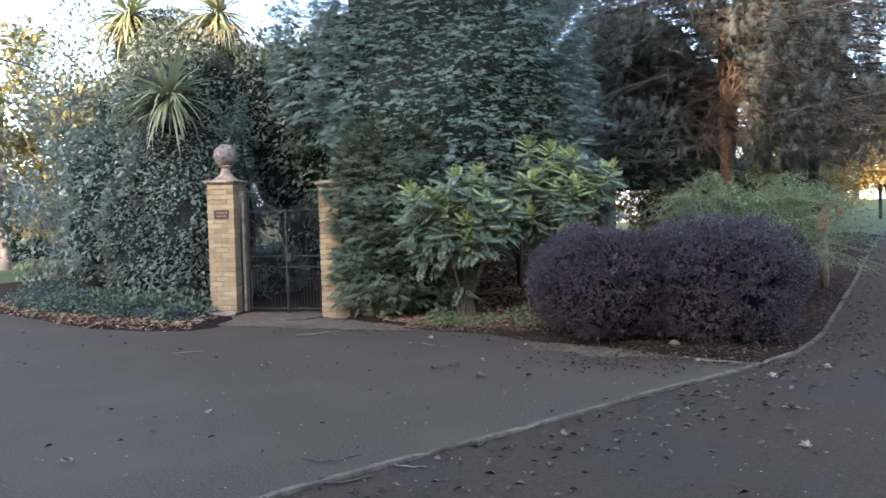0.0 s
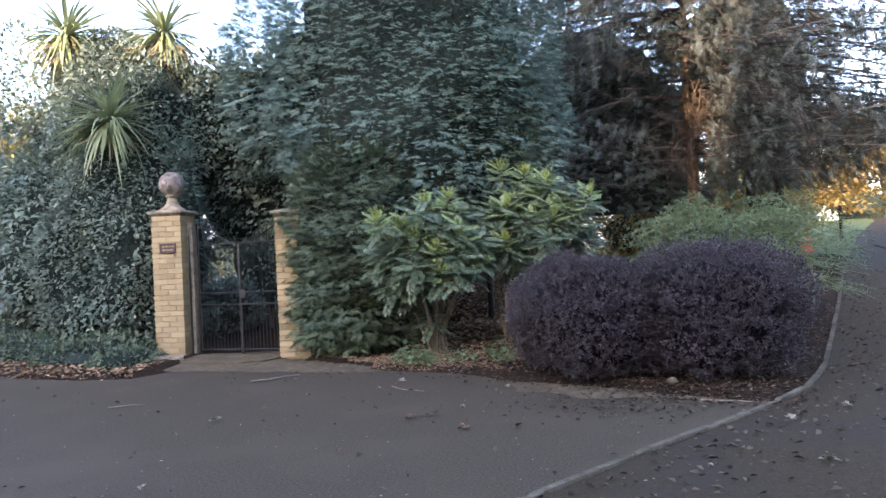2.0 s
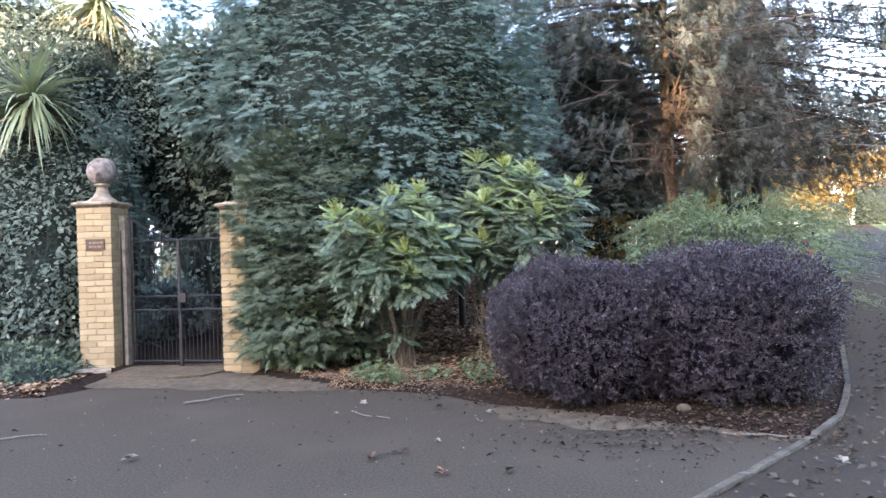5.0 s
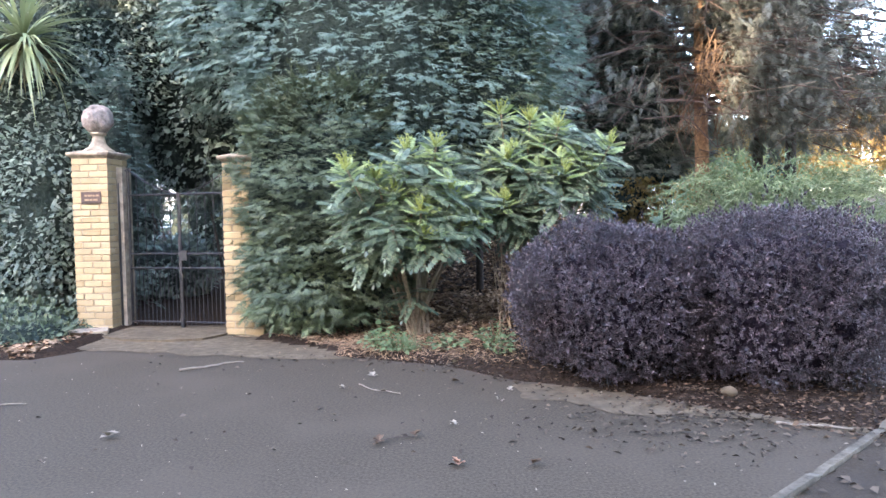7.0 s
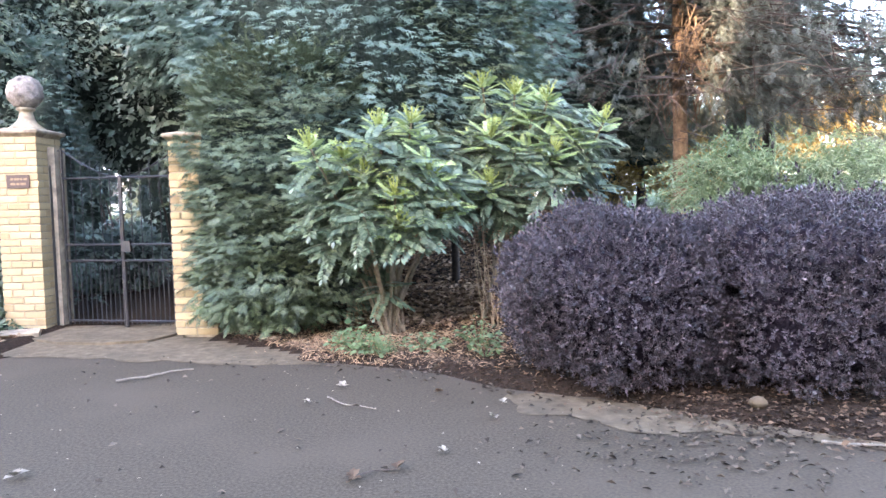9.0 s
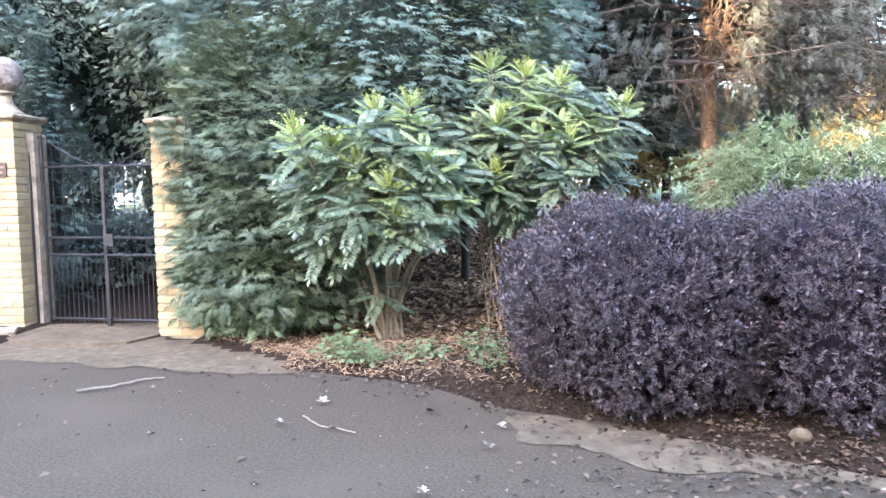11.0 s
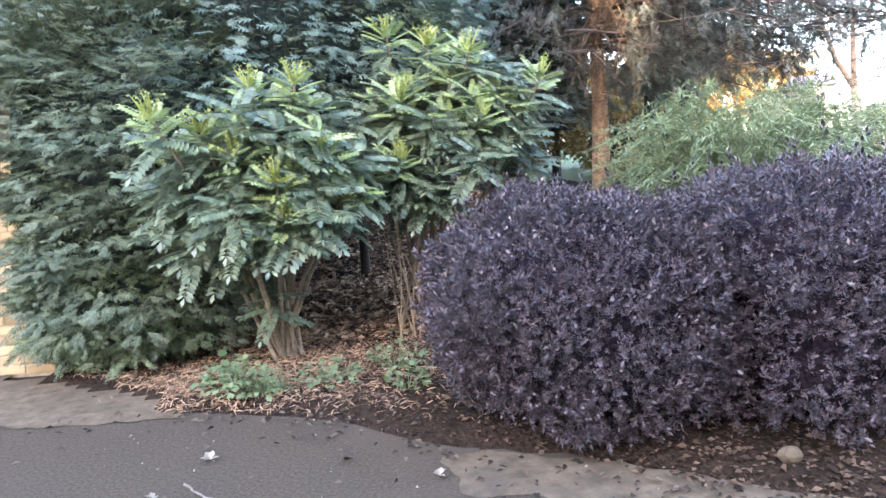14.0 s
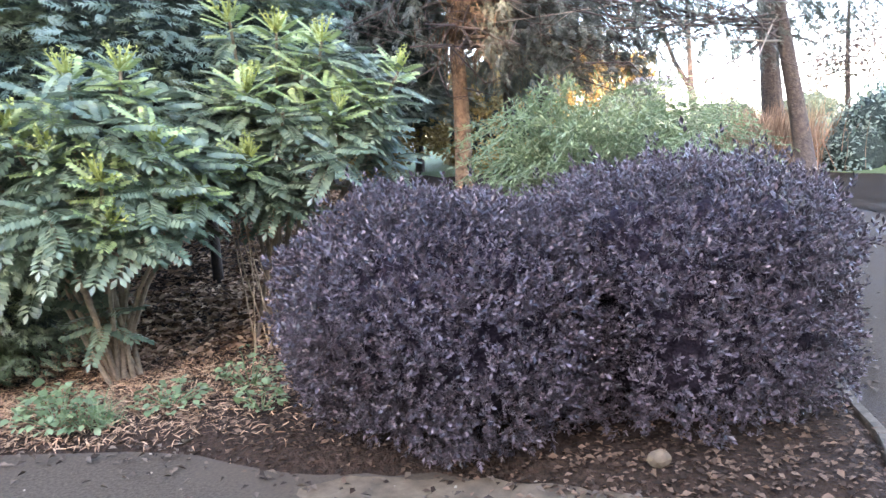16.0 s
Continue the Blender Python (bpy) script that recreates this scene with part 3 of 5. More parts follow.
def pillar(at, turn, height, label, finial):
    """A square brick pier in courses of 75 mm with a moulded stone cap."""
    p = thing("gate_pillar", at, label, "pillar", "gate pillars")
    p.rotation_euler = (0, 0, radians(turn))
    w = 0.44
    part("mortar_core", Pile().box(pose(0, 0, -0.05), w - 0.016, w - 0.016, height + 0.05).mesh("mortar_core", MORTAR), p)
    courses = int(height / 0.075)
    r = random.Random(int(at[0] * 100))
    for c in range(courses):
        z = 0.0375 + c * height / courses
        flip = c % 2
        for bx, by, turned in ((-0.1125, -0.16875, 0), (0.1125, -0.16875, 0), (-0.1125, 0.16875, 0), (0.1125, 0.16875, 0), (-0.16875, 0, 1), (0.16875, 0, 1)):
            if flip:
                bx, by, turned = -by, bx, 1 - turned
            ob = new("brick", brick_meshes[r.randrange(4)])
            ob.parent = p
            k = 1 + r.uniform(-0.012, 0.012)
            ob.matrix_basis = pose(bx * k, by * k, z, r.uniform(-0.6, 0.6), r.uniform(-0.6, 0.6), 90 * turned + r.uniform(-0.8, 0.8))
    h = height
    cap = Pile()
    cap.lathe((0, 0, h), [(0.215, 0.0), (0.225, 0.012), (0.230, 0.020), (0.246, 0.028), (0.258, 0.038), (0.262, 0.060), (0.254, 0.070), (0.12, 0.105)], square=True)
    part("cap", cap.mesh("cap", STONE), p, "moulded stone cap")
    if finial:
        neck = Pile().lathe((0, 0, h + 0.085), [(0.175, 0), (0.175, 0.018), (0.16, 0.03), (0.115, 0.06), (0.082, 0.11), (0.066, 0.17), (0.064, 0.195), (0.088, 0.205),
                                                (0.094, 0.22), (0.084, 0.232), (0.06, 0.24)], 28)
        part("finial_neck", neck.mesh("finial_neck", STONE, True), p, "waisted pale stone neck")
        bm = bmesh.new()
        bmesh.ops.create_uvsphere(bm, u_segments=40, v_segments=28, radius=0.165)
        q = np.array([tuple(v.co) for v in bm.verts])
        bulge = np.abs(np.sin(np.arctan2(q[:, 1], q[:, 0]) * 6 + q[:, 2] * 12)) * 0.012 + wave(q, 28, 6) * 0.008
        for v, b in zip(bm.verts, bulge):
            v.co = v.co * (1 + b / 0.165) + Vector((0, 0, h + 0.475))
        me = bpy.data.meshes.new("ball")
        bm.to_mesh(me)
        bm.free()
        me.materials.append(BALL)
        me.shade_smooth()
        part("ball", me, p, "carved mottled stone ball")
    return p


PILLAR_L = pillar((-3.71, 10.31, 0), -4, 2.03, "buff brick gate pillar with stone cap, ball finial and plaque", True)
PILLAR_R = pillar((-1.82, 9.93, 0), -6, 1.93, "buff brick gate pillar with stone cap, half buried in foliage", False)
# name plate, its lettering too worn to read
plate = Pile().box(pose(0.02, -0.232, 1.505, 0, 0, 0), 0.235, 0.016, 0.135).mesh("plaque", PLAQUE)
pl = part("plaque", plate, PILLAR_L, "brown name plaque with two worn lines")
for z, widths in ((1.585, (0.03, 0.045, 0.025, 0.04)), (1.535, (0.05, 0.03, 0.055))):
    x = -0.075
    for w in widths:
        part("lettering", Pile().box(pose(x + w / 2 + 0.02, -0.242, z), w, 0.004, 0.022).mesh("lettering", LETTER), pl)
        x += w + 0.012
# slim jamb behind the pillar and the curved hanging bar of the gate
jamb = Pile().box(pose(0.262, 0.06, -0.02), 0.075, 0.20, 1.95)
part("jamb", jamb.mesh("jamb", STONE), PILLAR_L, "narrow pale stone jamb")
bar = Pile().tube([(0.245, -0.04, 0.02), (0.245, -0.04, 1.0), (0.245, -0.03, 1.72), (0.252, -0.02, 1.80), (0.268, 0.0, 1.86), (0.30, 0.03, 1.90)], [0.014] * 6, 8)
part("hanging_bar", bar.mesh("hanging_bar", IRON), PILLAR_L, "black iron bar with curved top")
tagged(new("stone_kerb_at_pillar", Pile().box(pose(-3.62, 9.72, -0.04, 4, 0, 22), 0.42, 0.22, 0.12).mesh("footing", STONE)),
       "mossy stone footing block beside the gate pillar", "stone")

# ---- iron gate, two leaves ----
GA, GB = Vector((-3.37, 10.30, 0)), Vector((-2.06, 10.02, 0))
gdir = (GB - GA).normalized()
gn = Vector((-gdir.y, gdir.x, 0))
for name_i, (a, b) in enumerate(((GA, (GA + GB) / 2 - gdir * 0.008), ((GA + GB) / 2 + gdir * 0.008, GB))):
    leafgate = thing("iron_gate", (a.x, a.y, 0.0), "closed black wrought-iron gate leaf between brick pillars", "gate", "gate leaves")

    def gp(s, z, off=0.0):
        return (b - a) * s + Vector((0, 0, z)) + gn * off
    ln = (b - a).length
    for z, rad in ((0.09, 0.014), (0.73, 0.013), (0.90, 0.013), (1.60, 0.012)):
        part("rail", Pile().tube([gp(0, z), gp(1, z)], [rad] * 2, 6).mesh("rail", IRON), leafgate)
    for s in (0.0, 1.0):
        meet = (s == 1.0) != (name_i == 1)
        part("stile", Pile().tube([gp(s, 0.03), gp(s, 1.62 if meet else 1.92)], [0.016] * 2, 6).mesh("stile", IRON), leafgate)
    count = 6
    for i in range(1, count):
        s = i / count
        top = 1.60 + 0.26 * ((1 - s) if name_i == 0 else s) ** 1.5 + 0.04
        part("bar", Pile().tube([gp(s, 0.05), gp(s, top), gp(s, top + 0.05)], [0.005, 0.005, 0.001], 5).mesh("bar", IRON), leafgate)
    for i in range(count):
        s = (i + 0.5) / count
        part("dog_bar", Pile().tube([gp(s, 0.05), gp(s, 0.66), gp(s, 0.71)], [0.006, 0.006, 0.001], 5).mesh("dog_bar", IRON), leafgate)
    sweep = [gp(t / 10, 1.60 + 0.30 * ((1 - t / 10) if name_i == 0 else t / 10) ** 1.6, 0.012) for t in range(11)]
    part("sweep", Pile().tube(sweep, [0.009] * 11, 5).mesh("sweep", IRON), leafgate)
    if name_i:
        part("drop_bolt", Pile().tube([gp(0.03, 0.02, -0.02), gp(0.03, 0.66, -0.02)], [0.017] * 2, 6).mesh("drop_bolt", IRON), leafgate)
        part("lock_box", Pile().box(pose(*gp(0.06, 0.82, 0.0), 0, 0, -12), 0.09, 0.04, 0.12).mesh("lock_box", IRON), leafgate)

# ---- foliage bodies ----


def up_mix(nrm, out=1.0, up=0.4, jitter=0.5, seed=0):
    r = np.random.default_rng(seed + 77)
    d = nrm * out + np.array([0, 0, up]) + r.normal(size=nrm.shape) * jitter
    return d / np.linalg.norm(d, axis=1, keepdims=True)


def purple_bush(centre, radii, count, seed, label, power=2.7):
    at = (centre[0], centre[1], 0)
    t = thing("purple_bush", at, label, "bush", "clipped purple hedge")
    k = dict(power=power, lump=0.085, lump_scale=2.6, seed=seed)
    # dark core seen through the leaf gaps as shade
    part("inner_growth", local(core("inner_growth", centre, radii, shrink=0.78, floor=0.16, mat=PURPLE_SHADE_CORE, **k), at), t)
    pos, nrm = shell(count, centre, radii, depth=0.24, floor=0.07, **k)
    # ragged foot: growth hangs lower in some places than in others
    low = 0.10 + 0.10 * wave(pos * np.array([1, 1, 0]), 6, seed + 8)
    ok = (pos[:, 2] > low) & (wave(pos, 8, seed + 6) + 0.6 * wave(pos, 17, seed + 7) > -0.80)
    pos, nrm = pos[ok], nrm[ok]
    pos += (wave(pos, 5, seed + 4) * 0.045 + wave(pos, 11, seed + 2) * 0.055 + wave(pos, 24, seed + 3) * 0.020)[:, None] * nrm
    d = up_mix(nrm, 0.75, 0.55, 0.5, seed)
    r = np.random.default_rng(seed)
    # single shoots that stand out of the clipped outline
    pick = r.integers(0, len(pos), 260)
    pick = pick[nrm[pick][:, 2] > -0.1]
    far = pos[pick] + nrm[pick] * r.uniform(0.03, 0.10, (len(pick), 1)) + np.array([0, 0, 0.02])
    pos, d = np.concatenate([pos, far]), np.concatenate([d, up_mix(nrm[pick], 0.4, 0.9, 0.3, seed + 1)])
    size = np.concatenate([r.uniform(0.036, 0.066, len(pos) - len(pick)), r.uniform(0.05, 0.08, len(pick))])
    rot = frames_of(d, unit(len(d), r))
    order = r.permutation(len(pos))
    for sd, q in enumerate(np.array_split(order, 3)):
        part("foliage", local(scatter("foliage", shoot(8, sd + 1), pos[q], rot[q], size[q], PURPLE), at), t, "glossy dark purple leaves")
    for i in range(26):
        w = r.uniform(0, 6.28)
        e = np.array([math.cos(w) * radii[0] * 0.7, math.sin(w) * radii[1] * 0.7, 0.45])
        s = e * np.array([0.45, 0.45, 0]) + r.normal(size=3) * np.array([0.06, 0.06, 0])
        part("stem", Pile().tube([tuple(s), tuple((s + e) / 2 + np.array([0, 0, 0.1])), tuple(e)], [0.014, 0.010, 0.005], 5).mesh("stem", TWIG), t)
    return t


purple_bush((1.84, 7.60, 0.61), (0.84, 0.79, 0.62), 13500, 11, "rounded purple-leaved bush beside a matching one", 2.35)
purple_bush((3.03, 7.44, 0.62), (0.75, 0.86, 0.62), 13500, 12, "rounded purple-leaved bush next to the path edging", 3.8)


def sprays(pos, d, nrm, size, mat, name="sprays", seeds=(1, 2, 3), droop=0.16, width=0.38, rows=7):
    """Meshes of feathery sprays, one per template."""
    out = []
    third = len(pos) // len(seeds) + 1
    for i, s in enumerate(seeds):
        q = slice(i * third, (i + 1) * third)
        out.append(scatter(name, fan_spray(s, rows, width, droop), pos[q], frames_of(d[q], nrm[q]), size[q], mat))
    return out


def conifer(name, at, body, count, size, mat, label, seed, category="tree", trunk=0.0, keep=None, floor=0.15, inner=(0.75, 0.75, 0.75)):
    """A dense conifer: trunk, dark core for the inner shade and drooping sprays on the skin of its body (centre, radii,
    power).
    """
    t = thing(name, at, label, category)
    r = np.random.default_rng(seed)
    if trunk:
        top = body[0][0][2] + body[0][1][2] * 0.7
        part("trunk", Pile().tube([(0, 0, -0.1), (0.05, 0.02, top / 2), (0, 0.05, top)], [trunk, trunk * 0.6, trunk * 0.15], 10).mesh("trunk", BARK, True), t)
    for (c, rad, power), n, shrink in zip(body, count, inner):
        k = dict(power=power, lump=0.085, lump_scale=1.9, seed=seed)
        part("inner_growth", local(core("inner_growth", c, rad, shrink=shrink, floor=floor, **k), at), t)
        pos, nrm = shell(n, c, rad, depth=0.20, floor=floor, keep=keep, **k)
        tier = np.sin(pos[:, 2] * 15 + wave(pos, 1.4, seed) * 5 + pos[:, 0] * 1.2)
        ok = tier + 0.8 * wave(pos, 5.5, seed + 3) > -1.6
        pos, nrm, tier = pos[ok], nrm[ok], tier[ok]
        pos += nrm * (tier * 0.07 + wave(pos, 4.5, seed + 4) * 0.07)[:, None]
        # boughs that reach out of the skin, each with a fan of sprays
        pick = r.integers(0, len(pos), int(n / 34))
        reach = r.uniform(0.8, 2.4, len(pick)) * size
        side = np.cross(nrm, [0, 0, 1.0])
        out = nrm[pick] + side[pick] * r.normal(0, 0.45, (len(pick), 1)) + np.array([0, 0, 1.0]) * r.uniform(-0.30, 0.20, (len(pick), 1))
        out /= np.linalg.norm(out, axis=1, keepdims=True)
        across = np.cross(out, [0, 0, 1.0])
        bp, bd, bn = [], [], []
        for j in range(11):
            u, v = r.uniform(0, 1, (len(pick), 1)), r.normal(0, 0.8, (len(pick), 1))
            bp.append(pos[pick] + out * u * reach[:, None] + across * v * 0.45 * size + np.array([0, 0, -0.12]) * u * u * size)
            bd.append(out * 0.8 + across * (v * 0.9) + np.array([0, 0, -0.25]) * u + r.normal(size=out.shape) * 0.15)
            bn.append(np.array([0, 0, 0.9]) + nrm[pick] * 0.9 + r.normal(size=out.shape) * 0.2)
        d = nrm * r.uniform(0.5, 1.2, (len(pos), 1)) + side * r.normal(0, 0.8, (len(pos), 1)) + np.array([0, 0, 1.0]) * r.uniform(-0.28, 0.22, (len(pos), 1))
        n2 = np.array([0, 0, 0.8]) + nrm * 0.95 + r.normal(size=nrm.shape) * 0.22
        pos, d, n2 = np.concatenate([pos] + bp), np.concatenate([d] + bd), np.concatenate([n2] + bn)
        loose = r.uniform(size=(len(pos), 1)) < 0.2
        n2 = np.where(loose, unit(len(pos), r), n2)
        mix = r.permutation(len(pos))
        mix = mix[pos[mix][:, 2] > floor * 0.6]
        pos, d, n2 = pos[mix], d[mix], n2[mix]
        for me in sprays(pos, d, n2, r.uniform(0.55, 1.1, len(pos)) * size, mat):
            part("foliage", local(me, at), t)
    return t


def front(q, n):
    return (n[:, 1] < 0.35)


def overhang(q, n):
    """The lower boughs stop short of the gateway."""
    return (n[:, 1] < 0.8) & ((q[:, 2] > 2.7 + 0.3 * wave(q, 3, 5)) | (q[:, 0] > -1.95))


conifer("conifer", (-0.55, 11.3, 0), [((-0.22, 11.3, 3.9), (2.2, 1.95, 4.7), 2.3), ((-1.95, 11.6, 4.2), (1.30, 1.2, 1.8), 2.2)], [19000, 7000], 0.155, CONIFER,
        "tall dense blue-green cypress behind the bed", 31, trunk=0.22, keep=overhang, floor=1.2, inner=(0.75, 0.42))
conifer("conifer_hedge", (-0.72, 10.15, 0), [((-0.92, 10.12, 1.35), (0.95, 1.0, 1.55), 2.9), ((0.55, 10.75, 2.75), (1.15, 0.85, 1.55), 2.3), ((-1.43, 9.72, 1.28), (0.44, 0.32, 1.22), 3.0)], [9500, 5600, 2600], 0.125, HEDGE,
        "clipped green cypress hedge growing over a gate pillar", 32, category="hedge", keep=front, floor=0.24)

conifer("cypress_shrub", (-1.05, 9.75, 0), [((-1.05, 9.72, 0.62), (0.66, 0.52, 0.66), 2.4)], [3000], 0.115, CONIFER_LIGHT,
        "low yellow-green cypress shrub at the foot of the hedge", 33, category="shrub", keep=front, floor=0.06)


def leafy_mass(name, at, bodies, size, mat, label, seed, category="shrub", template=None, keep=front, shrink=0.84, depth=0.24, stems=0, group="", solid=True, stem_mat=None):
    """A broad-leaved shrub: woody stems, dark core for the inner shade, single leaves on lumpy bodies (centre, radii,
    power, count).
    """
    t = thing(name, at, label, category, group)
    r = np.random.default_rng(seed)
    for c, rad, power, n in bodies:
        k = dict(power=power, lump=0.15, lump_scale=2.2, seed=seed)
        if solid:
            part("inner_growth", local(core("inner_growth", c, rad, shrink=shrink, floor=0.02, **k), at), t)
        pos, nrm = shell(n, c, rad, depth=depth, keep=keep, **k)
        ok = wave(pos, 4.5, seed + 2) + 0.7 * wave(pos, 10, seed + 3) > -0.85
        pos, nrm = pos[ok], nrm[ok]
        pos += nrm * (wave(pos, 3.5, seed + 4) * 0.09 + wave(pos, 8, seed + 6) * 0.05)[:, None] * min(1.0, rad[2])
        d = up_mix(nrm, 0.7, -0.25, 0.55, seed)
        n2 = nrm + np.array([0, 0, 0.7]) + r.normal(size=nrm.shape) * 0.4
        part("foliage", local(scatter("foliage", template or slim_leaf(0.54, 0.10), pos, frames_of(d, n2), r.uniform(0.6, 1.3, len(pos)) * size, mat), at), t)
    if stems:
        for i in range(stems):
            c, rad = bodies[i % len(bodies)][:2]
            e = np.array(c) - np.array(at) + r.uniform(-0.7, 0.7, 3) * np.array(rad)
            s = np.array([e[0] * 0.4 + r.normal() * 0.1, e[1] * 0.4 + r.normal() * 0.1, -0.05])
            mid = (s + e) / 2 + r.normal(size=3) * 0.12
            part("stem", Pile().tube([tuple(s), tuple(mid), tuple(e)], [0.03, 0.02, 0.008], 5).mesh("stem", stem_mat or BARK), t)
    return t


# ---- the overgrown corner beside the gate ----
leafy_mass("ivy_clad_shrub", (-4.75, 11.5, 0), [((-4.75, 11.35, 1.9), (1.0, 0.85, 2.1), 2.1, 11500), ((-5.0, 11.9, 3.55), (1.35, 0.9, 1.5), 2.0, 8500),
                                               ((-4.1, 12.2, 3.6), (0.75, 0.7, 1.25), 2.0, 5000), ((-5.6, 11.3, 1.2), (0.8, 0.7, 1.3), 2.0, 6000), ((-5.7, 12.3, 4.55), (0.95, 0.7, 0.9), 2.0, 4200)], 0.085, IVY,
           "tall ivy-covered evergreen thicket beside the gate pillar", 41)
leafy_mass("evergreen_shrub", (-6.5, 12.0, 0), [((-6.4, 12.0, 1.7), (1.15, 0.95, 1.9), 2.0, 6000), ((-6.2, 12.5, 3.3), (1.0, 0.8, 1.3), 2.0, 3600)], 0.105, LAUREL,
           "dark evergreen shrub at the back of the bed", 42)
leafy_mass("evergreen_shrub", (-7.9, 12.6, 0), [((-7.8, 12.4, 1.5), (1.1, 0.8, 1.6), 2.2, 2400), ((-7.5, 12.8, 4.1), (1.5, 0.8, 1.95), 2.0, 4400)], 0.11, LAUREL,
           "thin straggling evergreen shrub with light showing through", 43, solid=False, stems=30, depth=0.8, stem_mat=PALE_TWIG)
leafy_mass("laurel", (-2.8, 13.2, 0), [((-2.9, 13.0, 3.4), (1.9, 1.1, 1.9), 2.1, 9000), ((-4.3, 13.4, 0.45), (0.9, 0.8, 0.55), 2.1, 1600), ((-1.9, 12.9, 1.3), (0.75, 0.8, 1.4), 2.1, 2600)], 0.115, LAUREL,
           "dark laurel overhanging the way behind the gate", 44, stems=14)
leafy_mass("laurel", (-5.2, 16.5, 0), [((-7.3, 16.6, 1.3), (1.4, 0.9, 1.5), 2.3, 1800), ((-5.2, 16.8, 0.4), (0.9, 0.7, 0.5), 2.3, 900), ((-6.15, 16.7, 1.6), (0.52, 0.6, 1.35), 2.3, 900), ((-4.2, 16.7, 1.2), (0.9, 0.8, 1.4), 2.3, 1200), ((-2.2, 16.4, 1.0), (1.5, 0.8, 1.1), 2.3, 1600), ((-3.6, 16.6, 4.0), (2.6, 1.0, 1.6), 2.2, 2600)], 0.14, LAUREL,
           "deeper dark laurels along the shaded walk", 45, stems=10)
# ground cover at its foot
leafy_mass("ivy_ground_cover", (-4.9, 10.0, 0), [((-4.7, 9.95, 0.02), (0.95, 0.75, 0.34), 2.0, 2900), ((-5.9, 10.6, 0.03), (1.1, 0.70, 0.42), 2.0, 2600), ((-4.05, 9.35, 0.02), (0.45, 0.5, 0.26), 2.0, 900),
                                                ((-7.3, 11.5, 0.05), (1.2, 0.8, 0.6), 2.0, 1800)], 0.07, HEDGE,
           "low tangle of ivy and weeds along the forecourt edge", 46, category="ground cover", keep=None)
conifer("slim_conifer", (-3.78, 10.9, 0), [((-3.78, 10.9, 1.6), (0.34, 0.30, 1.92), 1.7)], [1300], 0.14, CONIFER, "slim pointed grey-green conifer behind the gate pillar", 47, trunk=0.05)


def cordyline(at, head, radius, count, label, seed, dry=60):
    """A cabbage palm: thin trunk and a bursting head of sword leaves."""
    t = thing("cordyline", at, label, "palm", "cordylines")
    r = np.random.default_rng(seed)
    h = np.array(head) - np.array(at)
    part("trunk", Pile().tube([(0, 0, -0.1), tuple(h * np.array([0.3, 0.2, 0.55])), tuple(h)], [0.10, 0.085, 0.075], 9).mesh("trunk", BARK, True), t)
    d = unit(count * 2, r)
    d = d[d[:, 2] > -0.55][:count]
    up = np.array([0, 0, 1.0])
    n2 = up - d * (d @ up)[:, None] + r.normal(size=d.shape) * 0.1
    pos = np.repeat(h[None], len(d), 0) + d * 0.05
    single = [scatter("blade", blade(0.056, b, 6), np.zeros((1, 3)), np.eye(3)[None], [1.0], CORDY) for b in (0.35, 0.6, 0.85)]
    for i, (q, m3, k) in enumerate(zip(pos, frames_of(d, n2), r.uniform(0.75, 1.1, len(d)) * radius)):
        ob = part("blade", single[i % 3], t, "long arching green sword leaf")
        ob.matrix_basis = Matrix.Translation(q) @ Matrix(m3.tolist()).to_4x4() @ Matrix.Scale(float(k), 4)
    dd = unit(dry * 2, r)
    dd[:, 2] = -np.abs(dd[:, 2]) - 0.3
    dd = dd[:dry] / np.linalg.norm(dd[:dry], axis=1, keepdims=True)
    dry_leaf = scatter("dry_blade", blade(0.05, 0.1, 3), np.zeros((1, 3)), np.eye(3)[None], [1.0], CORDY_DRY)
    for m3, k in zip(frames_of(dd, unit(dry, r)), r.uniform(0.5, 0.95, dry) * radius):
        ob = part("dry_blade", dry_leaf, t, "hanging dry leaf")
        ob.matrix_basis = Matrix.Translation(h - [0, 0, 0.08]) @ Matrix(m3.tolist()).to_4x4() @ Matrix.Scale(float(k), 4)
    return t


cordyline((-4.85, 11.55, 0), (-4.75, 10.62, 3.50), 0.84, 230, "cordyline palm with a round head of long green blades", 51, 36)
cordyline((-5.75, 12.5, 0), (-6.15, 12.0, 5.30), 0.95, 190, "tall cordyline palm with dry hanging leaves", 52, 130)
cordyline((-4.35, 12.4, 0), (-4.40, 11.9, 5.20), 0.90, 190, "tall cordyline palm with a shaggy dry skirt", 53, 150)


# ---- mahonias ----


